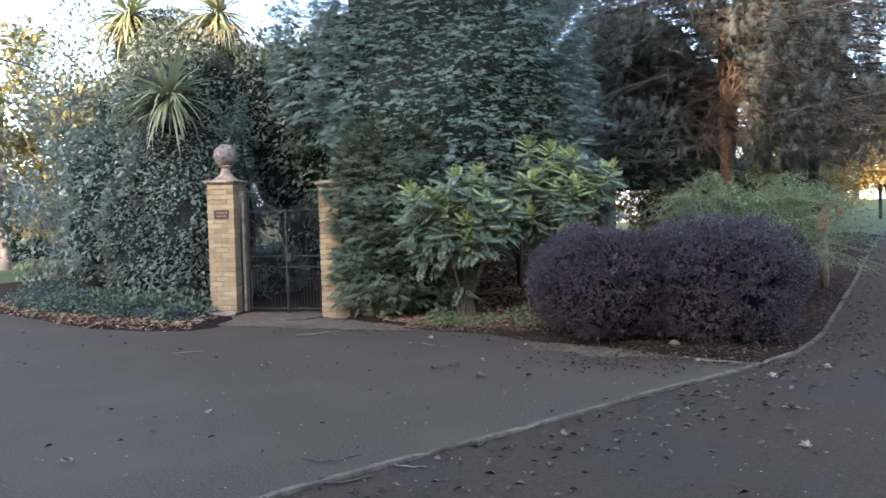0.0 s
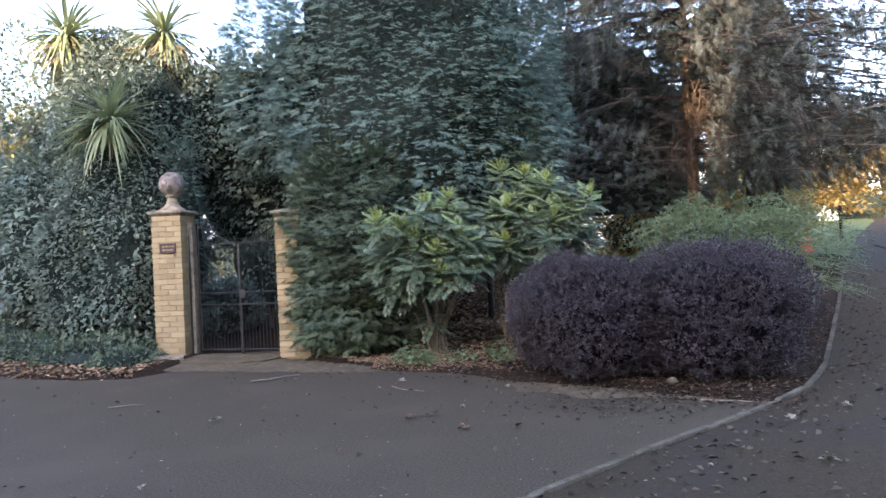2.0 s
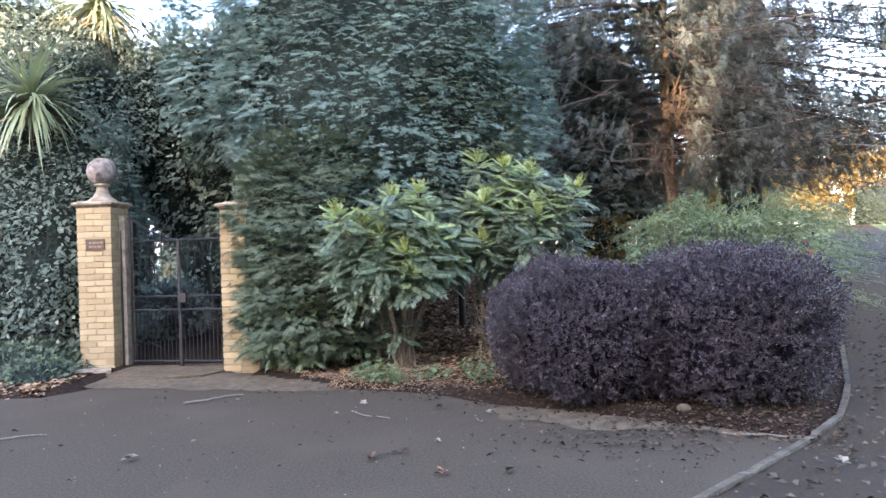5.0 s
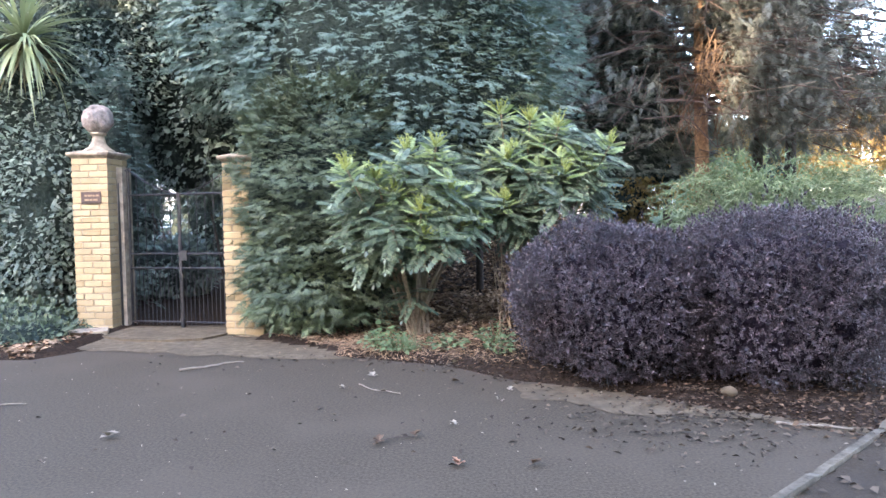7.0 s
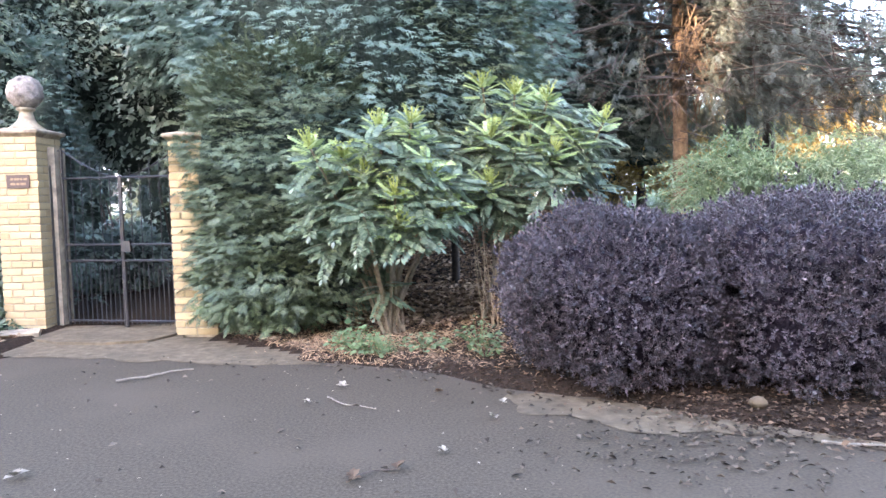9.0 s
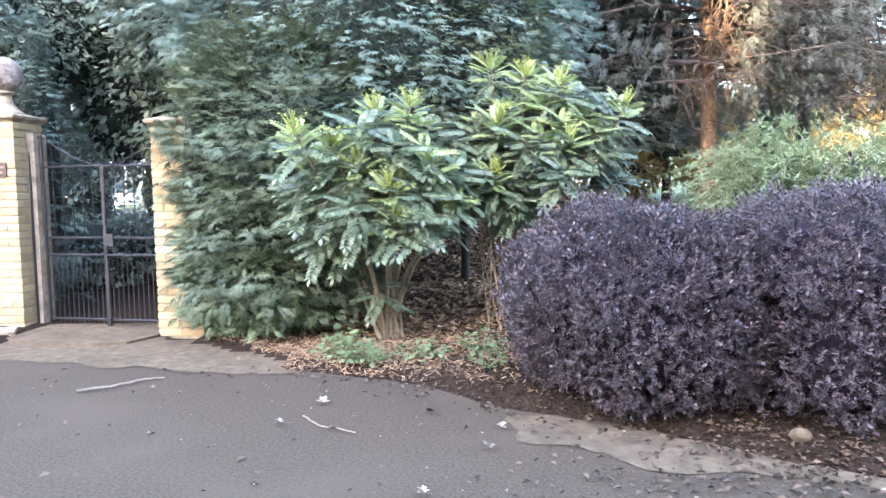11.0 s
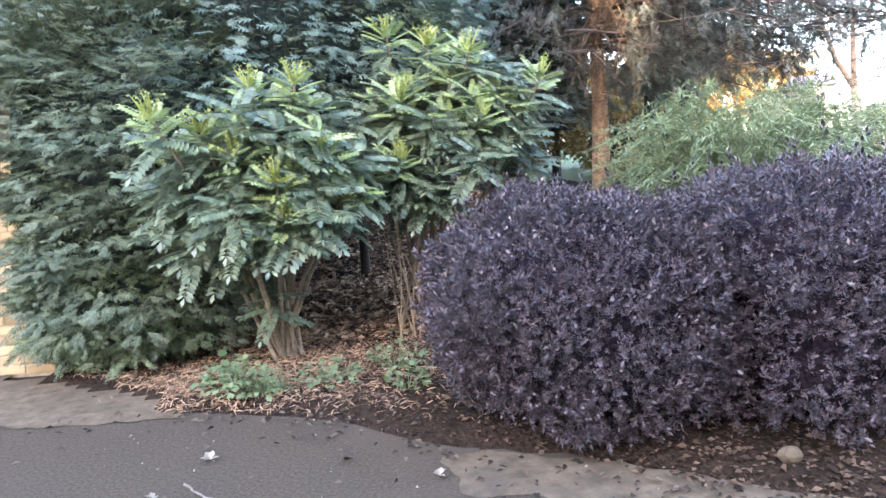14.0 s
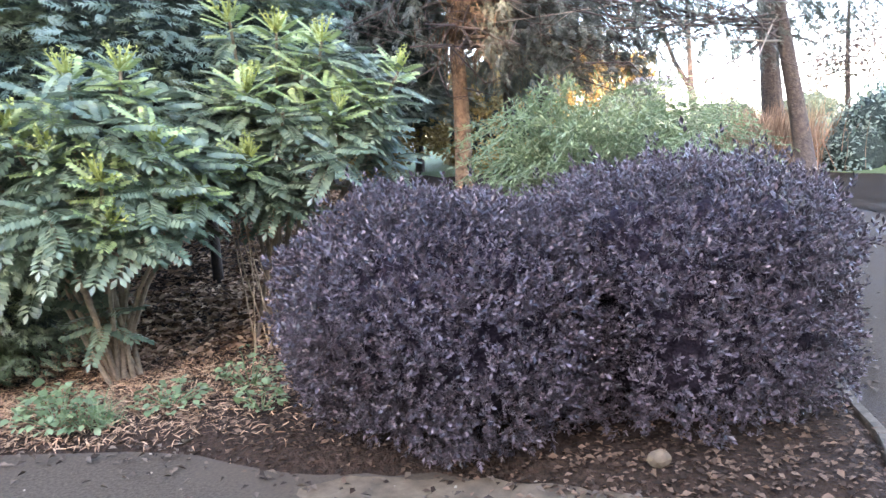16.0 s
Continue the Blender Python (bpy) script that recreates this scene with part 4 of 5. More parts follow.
def mahonia(at, heads, count, centre, radii, seed, label, low=(), under=1.1):
    """A mahonia: bare stems from the base, whorls of pinnate leaves, yellow spikes on the top whorls."""
    t = thing("mahonia", at, label, "shrub", "mahonias")
    r = np.random.default_rng(seed)
    c = np.array(centre)
    tips = [np.array(h) for h in (*heads, *low)]
    while len(tips) < count:
        q = unit(1, r)[0]
        if q[1] > 0.6:
            continue
        p = c + q * np.array(radii) * r.uniform(0.62, 1.0)
        if p[2] > under + (0.0 if q[0] > -0.2 else -0.14) and min(np.linalg.norm(p - o) for o in tips) > 0.145:
            tips.append(p)
    old_p, old_d, old_n, old_s = [], [], [], []
    new_p, new_d, new_n, new_s = [], [], [], []
    fl_p, fl_d = [], []
    for i, tip in enumerate(tips):
        base = np.array([at[0] + r.normal() * 0.055, at[1] + r.normal() * 0.05, 0.0])
        lean = tip - base
        if i % 7 == 0 or i < len(heads) - 3:
            mid = base + lean * 0.5 + np.array([-lean[0] * 0.06, -lean[1] * 0.06, 0.05])
            part("stem", Pile().tube([tuple(base - at), tuple(mid - at), tuple(tip - at)], [0.019, 0.015, 0.010], 7).mesh("stem", STEM), t, "bare grey-brown stem")
        axis_d = lean / np.linalg.norm(lean) * 0.6 + np.array([0, -0.25, 0.55])
        axis_d /= np.linalg.norm(axis_d)
        top = i < len(heads)
        for k in range(13):
            w = k * 2.4 + r.uniform(-0.2, 0.2)
            a = np.cross(axis_d, [0.2, 0.9, 0.3])
            a /= np.linalg.norm(a)
            b = np.cross(axis_d, a)
            lift = 0.85 - 0.10 * k if not top else 1.15 - 0.11 * k
            dd = a * math.cos(w) + b * math.sin(w) + axis_d * lift
            young = k < (9 if top else (6 if i % 3 == 0 and tip[2] > c[2] - 0.1 else 0))
            P, D, N, S = (new_p, new_d, new_n, new_s) if young else (old_p, old_d, old_n, old_s)
            P.append(tip - axis_d * 0.012 * k)
            D.append(dd)
            N.append(axis_d + r.normal(size=3) * 0.12)
            S.append(r.uniform(0.15, 0.23) if young else r.uniform(0.19, 0.30))
        if top:
            for k in range(10):
                fl_p.append(tip)
                fl_d.append(axis_d * 1.0 + r.normal(size=3) * 0.33)
    at = Vector(at)
    part("foliage", local(scatter("foliage", pinnate(8, 0.30), np.array(old_p), frames_of(np.array(old_d), np.array(old_n)), np.array(old_s), MAHONIA), at), t)
    part("young_foliage", local(scatter("young_foliage", pinnate(7, 0.2), np.array(new_p), frames_of(np.array(new_d), np.array(new_n)), np.array(new_s), MAHONIA_YOUNG), at), t, "yellow-green young leaves")
    spike = []
    for s in range(9):
        w = s * 2.4
        spike.append(moved(small_oval(0.8, 0.2), Matrix.Translation((0, 0.1 + s * 0.1, 0)) @ Matrix.Rotation(w, 4, "Y") @ Matrix.Rotation(0.9, 4, "X") @ Matrix.Scale(0.17 - s * 0.008, 4)))
    spike.append(blade(0.08, 0.05, 2))
    n = len(fl_p)
    single = scatter("flower_spike", merge(*spike), np.zeros((1, 3)), np.eye(3)[None], [1.0], MAHONIA_FLOWER)
    for q, m3, k in zip(fl_p, frames_of(np.array(fl_d), unit(n, r)), r.uniform(0.15, 0.22, n)):
        ob = part("flower_spike", single, t, "pale yellow flower spike")
        ob.matrix_basis = Matrix.Translation(Vector(q) - at) @ Matrix(m3.tolist()).to_4x4() @ Matrix.Scale(float(k), 4)
    return t


mahonia((0.12, 9.32, 0), [(0.06, 8.90, 1.93), (0.34, 8.92, 1.98), (-0.48, 8.50, 1.74), (-0.22, 8.60, 1.66), (0.50, 8.74, 1.50), (0.20, 8.56, 1.34), (0.22, 8.55, 1.10), (0.58, 8.80, 1.20),
                          (-0.05, 8.62, 1.52)], 66, (0.10, 9.02, 1.36), (0.72, 0.58, 0.62), 61,
        "mahonia with whorls of spiny leaves and yellow flower spikes",
        low=((-0.38, 8.80, 0.98), (0.06, 9.12, 0.55)), under=1.10)
mahonia((1.22, 9.85, 0), [(1.02, 9.42, 2.36), (1.32, 9.40, 2.28), (1.60, 9.25, 2.20), (2.10, 9.15, 1.98), (1.02, 9.02, 1.42), (1.06, 9.12, 1.86), (1.62, 9.05, 1.70)], 60, (1.50, 9.50, 1.62), (0.72, 0.58, 0.66), 62,
        "taller mahonia with yellow-green tips behind the purple bush", under=1.36)

# dry canes
canes = thing("dry_canes", (1.12, 9.55, 0), "clump of thin dry tan canes beneath the mahonia", "canes")
cr = np.random.default_rng(5)
for i in range(11):
    b = np.array([cr.normal() * 0.15, cr.normal() * 0.10, -0.02])
    tip = b + np.array([cr.normal() * 0.17 - 0.05, cr.normal() * 0.12 - 0.03, cr.uniform(0.9, 1.55)])
    part("cane", Pile().tube([tuple(b), tuple((b + tip) / 2 + cr.normal(size=3) * 0.03), tuple(tip)], [0.008, 0.006, 0.003], 5).mesh("cane", CANE), canes)

# ---- arching green shrub behind the purple bushes ----
arching = thing("arching_shrub", (3.75, 9.45, 0), "loose green shrub with long arching stems and tiny leaves", "shrub")
ar = np.random.default_rng(8)
stems, lp, ld, lnn = Pile(), [], [], []
for i in range(560):
    w = ar.uniform(0, 6.28)
    out = ar.uniform(0.25, 1.0) ** 0.7
    tip = np.array([math.cos(w) * 1.62 * out + 0.22, math.sin(w) * 1.0 * out - 0.15, ar.uniform(0.8, 2.02) * (1.12 - 0.42 * out)])
    top = np.array([tip[0] * 0.55, tip[1] * 0.55, min(1.98, tip[2] + 0.30 * out + 0.05)])
    base = np.array([ar.normal() * 0.2 + tip[0] * 0.15, ar.normal() * 0.15, 0.0])
    pts = [(1 - s) ** 3 * base + 3 * s * (1 - s) ** 2 * (base * 0.6 + top * np.array([0.3, 0.3, 0.9])) + 3 * s * s * (1 - s) * top + s ** 3 * tip for s in np.linspace(0, 1, 9)]
    pts = [p + ar.normal(size=3) * 0.035 * (k > 1) for k, p in enumerate(pts)]
    stems.tube([tuple(p) for p in pts[::2]], [0.008, 0.006, 0.0045, 0.0035, 0.002], 4)
    for s in np.linspace(1.6, 7.98, 42):
        k = int(s)
        p = pts[k] + (pts[k + 1] - pts[k]) * (s - k)
        dd = pts[k + 1] - pts[k]
        dd = dd / np.linalg.norm(dd)
        lp.append(p)
        ld.append(dd * 0.7 + ar.normal(size=3) * 0.75)
        lnn.append(ar.normal(size=3) + np.array([0, 0, 1]))
tagged(part("stemwork", stems.mesh("stemwork", ARCH_STEM), arching), kind="stuff")
part("foliage", scatter("foliage", small_oval(0.24), np.array(lp), frames_of(np.array(ld), np.array(lnn)), ar.uniform(0.040, 0.080, len(lp)), ARCHING), arching)

# ---- single leaves and sticks on the tarmac ----
PALE, BROWN = "large pale fallen leaf lying on the tarmac", "curled brown fallen leaf lying on the tarmac"
LEAVES = [(-1.74, 3.26, 0.066, PALE_LEAF, PALE), (-1.37, 4.30, 0.055, PALE_LEAF, PALE), (-1.58, 6.03, 0.086, PALE_LEAF, PALE), (-1.52, 3.82, 0.05, DEAD_LEAF, BROWN),
          (-1.79, 5.07, 0.04, DEAD_LEAF, BROWN), (0.52, 5.51, 0.072, ORANGE_LEAF, "orange-brown fallen leaf lying on the tarmac"), (2.64, 4.44, 0.094, PALE_LEAF, PALE), (2.43, 3.61, 0.062, PALE_LEAF, PALE),
          (2.86, 5.42, 0.078, PALE_LEAF, PALE), (3.45, 5.78, 0.070, PALE_LEAF, PALE), (3.77, 5.54, 0.062, PALE_LEAF, PALE), (1.97, 4.40, 0.039, PALE_LEAF, PALE),
          (0.50, 6.19, 0.055, PALE_LEAF, PALE), (0.06, 5.88, 0.07, DEAD_LEAF, BROWN),
          (0.26, 5.98, 0.07, DEAD_LEAF, BROWN), (0.90, 5.49, 0.07, DEAD_LEAF, BROWN), (-0.16, 7.53, 0.070, PALE_LEAF, PALE), (-0.34, 7.15, 0.055, PALE_LEAF, PALE),
          (0.90, 7.03, 0.055, PALE_LEAF, PALE), (0.81, 6.74, 0.062, PALE_LEAF, PALE), (0.49, 7.32, 0.06, DEAD_LEAF, BROWN), (-0.33, 4.96, 0.05, DEAD_LEAF, BROWN),
          (0.05, 5.84, 0.05, DEAD_LEAF, BROWN), (0.49, 8.0, 0.070, PALE_LEAF, "large pale dead leaf at the edge of the bed"), (0.95, 7.72, 0.062, PALE_LEAF, "pale dead leaf at the edge of the bed")]
STICKS = [([(-0.39, 3.36), (-0.24, 3.30), (-0.15, 3.34), (-0.07, 3.45)], 0.008, TWIG, "thin curved brown twig on the tarmac"),
          ([(0.11, 3.31), (0.18, 3.24), (0.34, 3.23)], 0.010, PALE_TWIG, "short pale stick lying against the edging"),
          ([(-0.19, 2.96), (-0.05, 2.98), (0.08, 3.09)], 0.012, TWIG, "crooked brown stick lying on the edging"),
          ([(-2.85, 6.72), (-2.70, 6.79), (-2.55, 6.81)], 0.010, PALE_TWIG, "pale straight stick on the tarmac"),
          ([(-1.86, 7.86), (-1.68, 7.96), (-1.52, 8.14), (-1.40, 8.18)], 0.014, PALE_TWIG, "long pale bent stick in front of the gate"),
          ([(-0.24, 7.27), (-0.12, 7.11), (0.10, 6.99)], 0.008, PALE_TWIG, "thin curved pale twig on the tarmac"),
          ([(0.06, 5.90), (0.15, 5.97), (0.26, 5.98)], 0.006, TWIG, "thin dark twig on the tarmac"),
          ([(2.45, 6.16), (2.62, 6.10), (2.84, 6.02)], 0.014, PALE_TWIG, "pale stick lying at the corner of the edging"),
          ([(0.45, 8.60), (0.60, 8.52), (0.85, 8.55)], 0.010, PALE_TWIG, "pale dead stalk among the leaves"),
          ([(1.02, 7.62), (1.10, 7.55), (1.24, 7.58)], 0.008, PALE_TWIG, "thin pale twig beside the purple bush")]

# ---- large dark tree beyond ----


def bough_tree(name, at, trunk_r, height, boughs, clump, count, size, leaf_mat, bark, label, seed, lean=(0, 0), spray=True, droop=0.5, crown_from=2.0, clear=None):
    """A tree of separate limbs, each carrying ragged clumps of foliage with gaps between them."""
    t = thing(name, at, label, "tree")
    r = np.random.default_rng(seed)
    top = np.array([lean[0], lean[1], height])
    pts = [tuple(top * s + np.array([math.sin(s * 5 + seed) * 0.06, 0, 0])) for s in np.linspace(0, 1, 7)]
    pts[0] = (0, 0, -0.15)
    part("trunk", Pile().tube(pts, [trunk_r * 1.25, trunk_r, trunk_r * 0.85, trunk_r * 0.7, trunk_r * 0.5, trunk_r * 0.3, trunk_r * 0.1], 12).mesh("trunk", bark, True), t)
    P, D, N = [], [], []
    for (bx, by, bz) in boughs:
        e = np.array([bx, by, bz]) - np.array(at)
        s = top * np.clip((e[2] + 0.25 * np.hypot(e[0], e[1])) / height, 0.12, 0.93)
        mid = (s + e) / 2 + np.array([0, 0, 0.12 * np.linalg.norm(e - s)])
        limb = [(1 - k) ** 2 * s + 2 * k * (1 - k) * mid + k * k * e for k in np.linspace(0, 1, 7)]
        part("limb", Pile().tube([tuple(p) for p in limb], list(np.linspace(trunk_r * 0.28, 0.012, 7)), 6).mesh("limb", BARK if bark == RED_BARK else bark), t)
        n = count
        c = e + r.normal(size=(n, 3)) * np.array(clump) * 0.5
        along = r.uniform(0.35, 1.0, n)[:, None]
        onl = np.array(s) + (e - s) * along + r.normal(size=(n, 3)) * np.array(clump) * 0.42
        q = np.where(r.uniform(size=(n, 1)) < 0.55, c, onl)
        out = e - s
        out = out / np.linalg.norm(out)
        d = out * 0.7 + r.normal(size=(n, 3)) * 0.6 + np.array([0, 0, -droop])
        P.append(q)
        D.append(d)
        N.append(np.array([0, 0, 1.0]) + r.normal(size=(n, 3)) * 0.35)
    P, D, N = np.concatenate(P), np.concatenate(D), np.concatenate(N)
    ok = P[:, 2] > crown_from
    if clear is not None:
        ok &= ~clear(P + np.array(at))
    P, D, N = P[ok], D[ok], N[ok]
    if spray:
        for me in sprays(P, D, N, r.uniform(0.6, 1.3, len(P)) * size, leaf_mat, "crown", droop=0.40, width=0.40, rows=6):
            part("crown", me, t)
    else:
        part("crown", scatter("crown", small_oval(0.6, 0.12), P, frames_of(D, N), r.uniform(0.6, 1.3, len(P)) * size, leaf_mat), t)
    return t


br = np.random.default_rng(14)
GZ1 = float(rise(6.05, 17.9))
yew_boughs = [(br.uniform(1.2, 10.5), br.uniform(12.6, 18.5), 0) for i in range(150)]
yew_boughs = [(x, y, 2.75 + 0.10 * abs(x - 6) + br.uniform(0, 1) ** 0.8 * 6.2) for x, y, _ in yew_boughs]
yew_boughs = [b for b in yew_boughs if not (abs(b[0] - 0.5 - (b[1] - 1) * 0.328) < 0.75 and b[2] < 4.6 and b[1] < 17.2)]
yew_boughs = [b for b in yew_boughs if not (b[0] > 9 and b[2] > 5.0)]
# an open lane lets the low sun reach the trunk
yew_boughs = [b for b in yew_boughs if not (abs(b[0] - 6.05 + 0.413 * (17.9 - b[1])) < 0.85 and 1.3 < b[2] - 0.312 * (17.9 - b[1]) < 4.4)]
yew_side = [(br.uniform(8.6, 11.6), br.uniform(14.2, 18.0), br.uniform(3.2, 4.7)) for i in range(14)]
yew_side += [(br.uniform(7.0, 8.6), br.uniform(14.4, 16.2), br.uniform(2.7, 3.5)) for i in range(7)]
yew_hanging = [(6.05 - 0.346 * (17.9 - y) + dx, y, z) for y, dx, z in ((15.4, 0.1, 3.15), (16.0, -0.35, 3.3), (16.4, 0.5, 3.2))]


def sun_lane(p):
    """A thin, twiggy gap in the foliage along the low sun's way to the trunk."""
    z = p[:, 2] - 0.312 * (17.9 - p[:, 1])
    return (np.abs(p[:, 0] - 6.05 + 0.413 * (17.9 - p[:, 1])) < 0.55) & (z > 0.8) & (z < 4.8)


yew = bough_tree("yew_tree", (6.05, 17.9, GZ1), 0.16, 10.5, yew_boughs + yew_side + yew_hanging, (1.25, 1.0, 0.75), 140, 0.25, YEW, RED_BARK,
           "large dark yew with low boughs and a reddish trunk", 71, crown_from=1.8, clear=sun_lane)
# bare brown twigs under its canopy
yt = np.random.default_rng(77)
twigs = Pile()
for i in range(260):
    s = np.array([yt.uniform(1.6, 10.2), yt.uniform(13.0, 16.8), yt.uniform(2.5, 6.6)]) - np.array([6.05, 17.9, GZ1])
    e = s + np.array([yt.uniform(-1.2, 1.2), yt.uniform(-0.7, 0.5), yt.uniform(-0.55, 0.25)])
    m = (s + e) / 2 + yt.normal(size=3) * 0.14
    twigs.tube([tuple(s), tuple(m), tuple(e)], [0.013, 0.009, 0.004], 4)
    for j in range(2):
        a = m + (e - m) * yt.uniform(0, 0.7)
        twigs.tube([tuple(a), tuple(a + yt.normal(size=3) * np.array([0.3, 0.2, 0.18]))], [0.007, 0.003], 3)
# twigs near the trunk, coloured lighter and warmer to look sunlit
lit = Pile()
for i in range(150):
    s = np.array([yt.normal() * 0.45, yt.uniform(-1.2, -0.2), yt.uniform(2.6, 4.6)])
    e = s + np.array([yt.normal() * 0.25, yt.normal() * 0.15, -yt.uniform(0.3, 0.9)])
    m = (s + e) / 2 + yt.normal(size=3) * 0.07
    lit.tube([tuple(s), tuple(m), tuple(e)], [0.014, 0.010, 0.004], 4)
tagged(part("lit_twig_growth", lit.mesh("lit_twig_growth", LIT_TWIG), yew, "hanging brown twigs coloured warm to look sunlit"), kind="stuff")
tagged(part("twig_growth", twigs.mesh("twig_growth", TWIG), yew, "bare brown twigs"), kind="stuff")
# ---- sunlit trees and far garden ----
for i, (x, y, hgt, sp, n) in enumerate(((9.0, 25.5, 2.8, 1.6, 260), (12.2, 28.0, 2.8, 1.8, 260), (6.3, 24.0, 4.6, 1.7, 240), (17.8, 39.0, 6.0, 2.6, 300), (20.4, 43.0, 6.5, 3.2, 340),
                                        (3.6, 23.5, 5.0, 1.9, 220), (24.0, 46.0, 6.5, 3.4, 340), (-18.5, 24.5, 9.5, 3.8, 520), (-23.0, 27.0, 10.0, 3.8, 520), (-14.6, 24.0, 6.5, 2.0, 260), (27.6, 48.0, 6.5, 3.4, 340), (31.2, 48.5, 6.0, 3.0, 340))):
    gr = np.random.default_rng(100 + i)
    z0 = float(rise(x, y))
    bs = [(x + gr.normal() * sp * 0.55, y + gr.normal() * sp * 0.45, z0 + gr.uniform(0.10, 1.0) * hgt) for k in range(26)]
    bough_tree("golden_tree", (x, y, z0), 0.16, hgt, bs, (0.9, 0.8, 0.6), int(n * 0.7), 0.19 if y < 35 and x > 0 else 0.30, PALE_GOLD if x < 0 else GOLD, BIRCH, "sunlit tree with thin golden autumn leaves", 200 + i, spray=False, droop=0.2, crown_from=0.5)

for i, (x, y, rx, rz, n) in enumerate(((7.85, 21.6, 1.0, 1.05, 3000), (10.4, 24.5, 1.5, 1.2, 3000), (5.4, 22.6, 1.2, 1.0, 2400), (16.8, 37.5, 2.2, 2.2, 3500))):
    z0 = float(rise(x, y))
    leafy_mass("golden_shrub", (x, y, z0), [((x, y, z0 + rz * 0.9), (rx, 0.9, rz), 2.0, n)], 0.13, GOLD, "sunlit golden-leaved shrub beyond the yew", 260 + i, keep=None, stems=6, shrink=0.6, depth=0.5, template=small_oval(0.6, 0.12))

# dark low-crowned trees across the forecourt
for i, (x, y) in enumerate(((-15.5, 18.4), (-13.5, 17.2))):
    gr = np.random.default_rng(140 + i)
    bs = [(x + gr.normal() * 0.9, y + gr.normal() * 0.8, gr.uniform(1.7, 4.2)) for k in range(18)]
    bough_tree("evergreen_tree", (x, y, float(rise(x, y))), 0.22, 4.8, bs, (0.8, 0.8, 0.5), 70, 0.30, DARK_CONIFER, BARK, "dark evergreen tree with a bare lower trunk", 240 + i, crown_from=1.25)

# pale forked birch on the lawn
bx, by = 24.4, 33.0
bz = float(rise(bx, by))
birch = thing("birch", (bx, by, bz), "pale forked birch trunk on the far lawn", "tree")
part("trunk", Pile().tube([(0, 0, -0.1), (-0.1, 0, 1.0), (-0.25, 0, 2.0)], [0.30, 0.22, 0.18], 9).mesh("trunk", BIRCH, True), birch)
# limbs get darker wood than the trunk, painting their shade against the sky
part("limb", Pile().tube([(-0.25, 0, 1.9), (-1.2, 0, 3.2), (-1.9, 0, 4.8), (-2.1, 0, 7)], [0.14, 0.11, 0.08, 0.03], 7).mesh("limb", DARK_WOOD, True), birch)
part("limb", Pile().tube([(-0.25, 0, 1.9), (-0.35, 0, 4.0), (-0.45, 0, 6.0), (-0.3, 0, 9.0)], [0.15, 0.12, 0.09, 0.03], 7).mesh("limb", DARK_WOOD, True), birch)

# leaning trunks beside the path
leaning = bough_tree("leaning_tree", (11.35, 14.2, float(rise(11.35, 14.2))), 0.14, 9.0,
           [(10.3 + br.uniform(-2.0, 4.5), 14.4 + br.uniform(-1.2, 2.5), br.uniform(3.6, 8.5)) for k in range(22)],
           (0.9, 0.8, 0.55), 70, 0.36, YEW, BARK, "leaning tree trunk with dark sparse foliage", 75, lean=(-2.2, 0.2), crown_from=2.9)
# its bare arching branches hang over the path
tw = np.random.default_rng(19)
for i in range(36):
    z = tw.uniform(2.4, 5.4)
    s = np.array([-2.2 * z / 9, 0.2 * z / 9, z])
    e = s + np.array([-tw.uniform(1.6, 5.6), -tw.uniform(-0.4, 1.6), tw.uniform(-1.1, 0.9)])
    m = (s + e) / 2 + np.array([0, 0, tw.uniform(-0.5, 0.5)])
    pts = [(1 - k) ** 2 * s + 2 * k * (1 - k) * m + k * k * e for k in np.linspace(0, 1, 9)]
    pile = Pile().tube([tuple(p) for p in pts], list(np.linspace(0.024, 0.006, 9)), 5)
    for j in range(6):
        a = pts[2 + j]
        b = a + np.array([-tw.uniform(0.2, 0.8), tw.normal() * 0.25, tw.uniform(-0.4, 0.3)])
        pile.tube([tuple(a), tuple((a + b) / 2 + tw.normal(size=3) * 0.05), tuple(b)], [0.009, 0.007, 0.003], 4)
    part("branch", pile.mesh("branch", PALE_TWIG if i % 3 == 0 else TWIG), leaning, "bare arching branch")
bough_tree("ivy_stump_tree", (13.1, 16.8, float(rise(13.1, 16.8))), 0.24, 6.5,
           [(13.0 + br.uniform(-1.0, 1.6), 16.8 + br.uniform(-0.6, 1.0), br.uniform(3.2, 6.6)) for k in range(12)],
           (0.7, 0.6, 0.5), 60, 0.36, YEW, BARK, "broad broken trunk behind the leaning tree", 76, lean=(-0.4, 0.1), crown_from=2.6)
grass_t = thing("dry_grass_clump", (11.6, 15.4, float(rise(11.6, 15.4))), "tall clump of dry reddish-tan grass beside the trunks", "grass")
gg = np.random.default_rng(31)
n = 1500
gd = np.stack([gg.normal(size=n) * 0.22, gg.normal(size=n) * 0.22, np.ones(n)], 1)
gpos = np.stack([gg.normal(size=n) * 0.55, gg.normal(size=n) * 0.35, np.zeros(n)], 1)
part("grass_growth", scatter("grass_growth", blade(0.02, 0.2, 3), gpos, frames_of(gd, unit(n, gg)), gg.uniform(0.8, 1.45, n), TAN_GRASS), grass_t)
leafy_mass("dark_shrub", (14.6, 14.8, 0.8), [((14.2, 14.8, 1.2), (1.5, 0.9, 1.0), 2.2, 3000), ((12.9, 14.6, 0.9), (0.8, 0.6, 0.6), 2.2, 1200), ((16.8, 16.0, 1.6), (1.6, 1.0, 1.4), 2.2, 2600)], 0.11, LAUREL, "dark green shrubs beside the trunks", 77, keep=None)
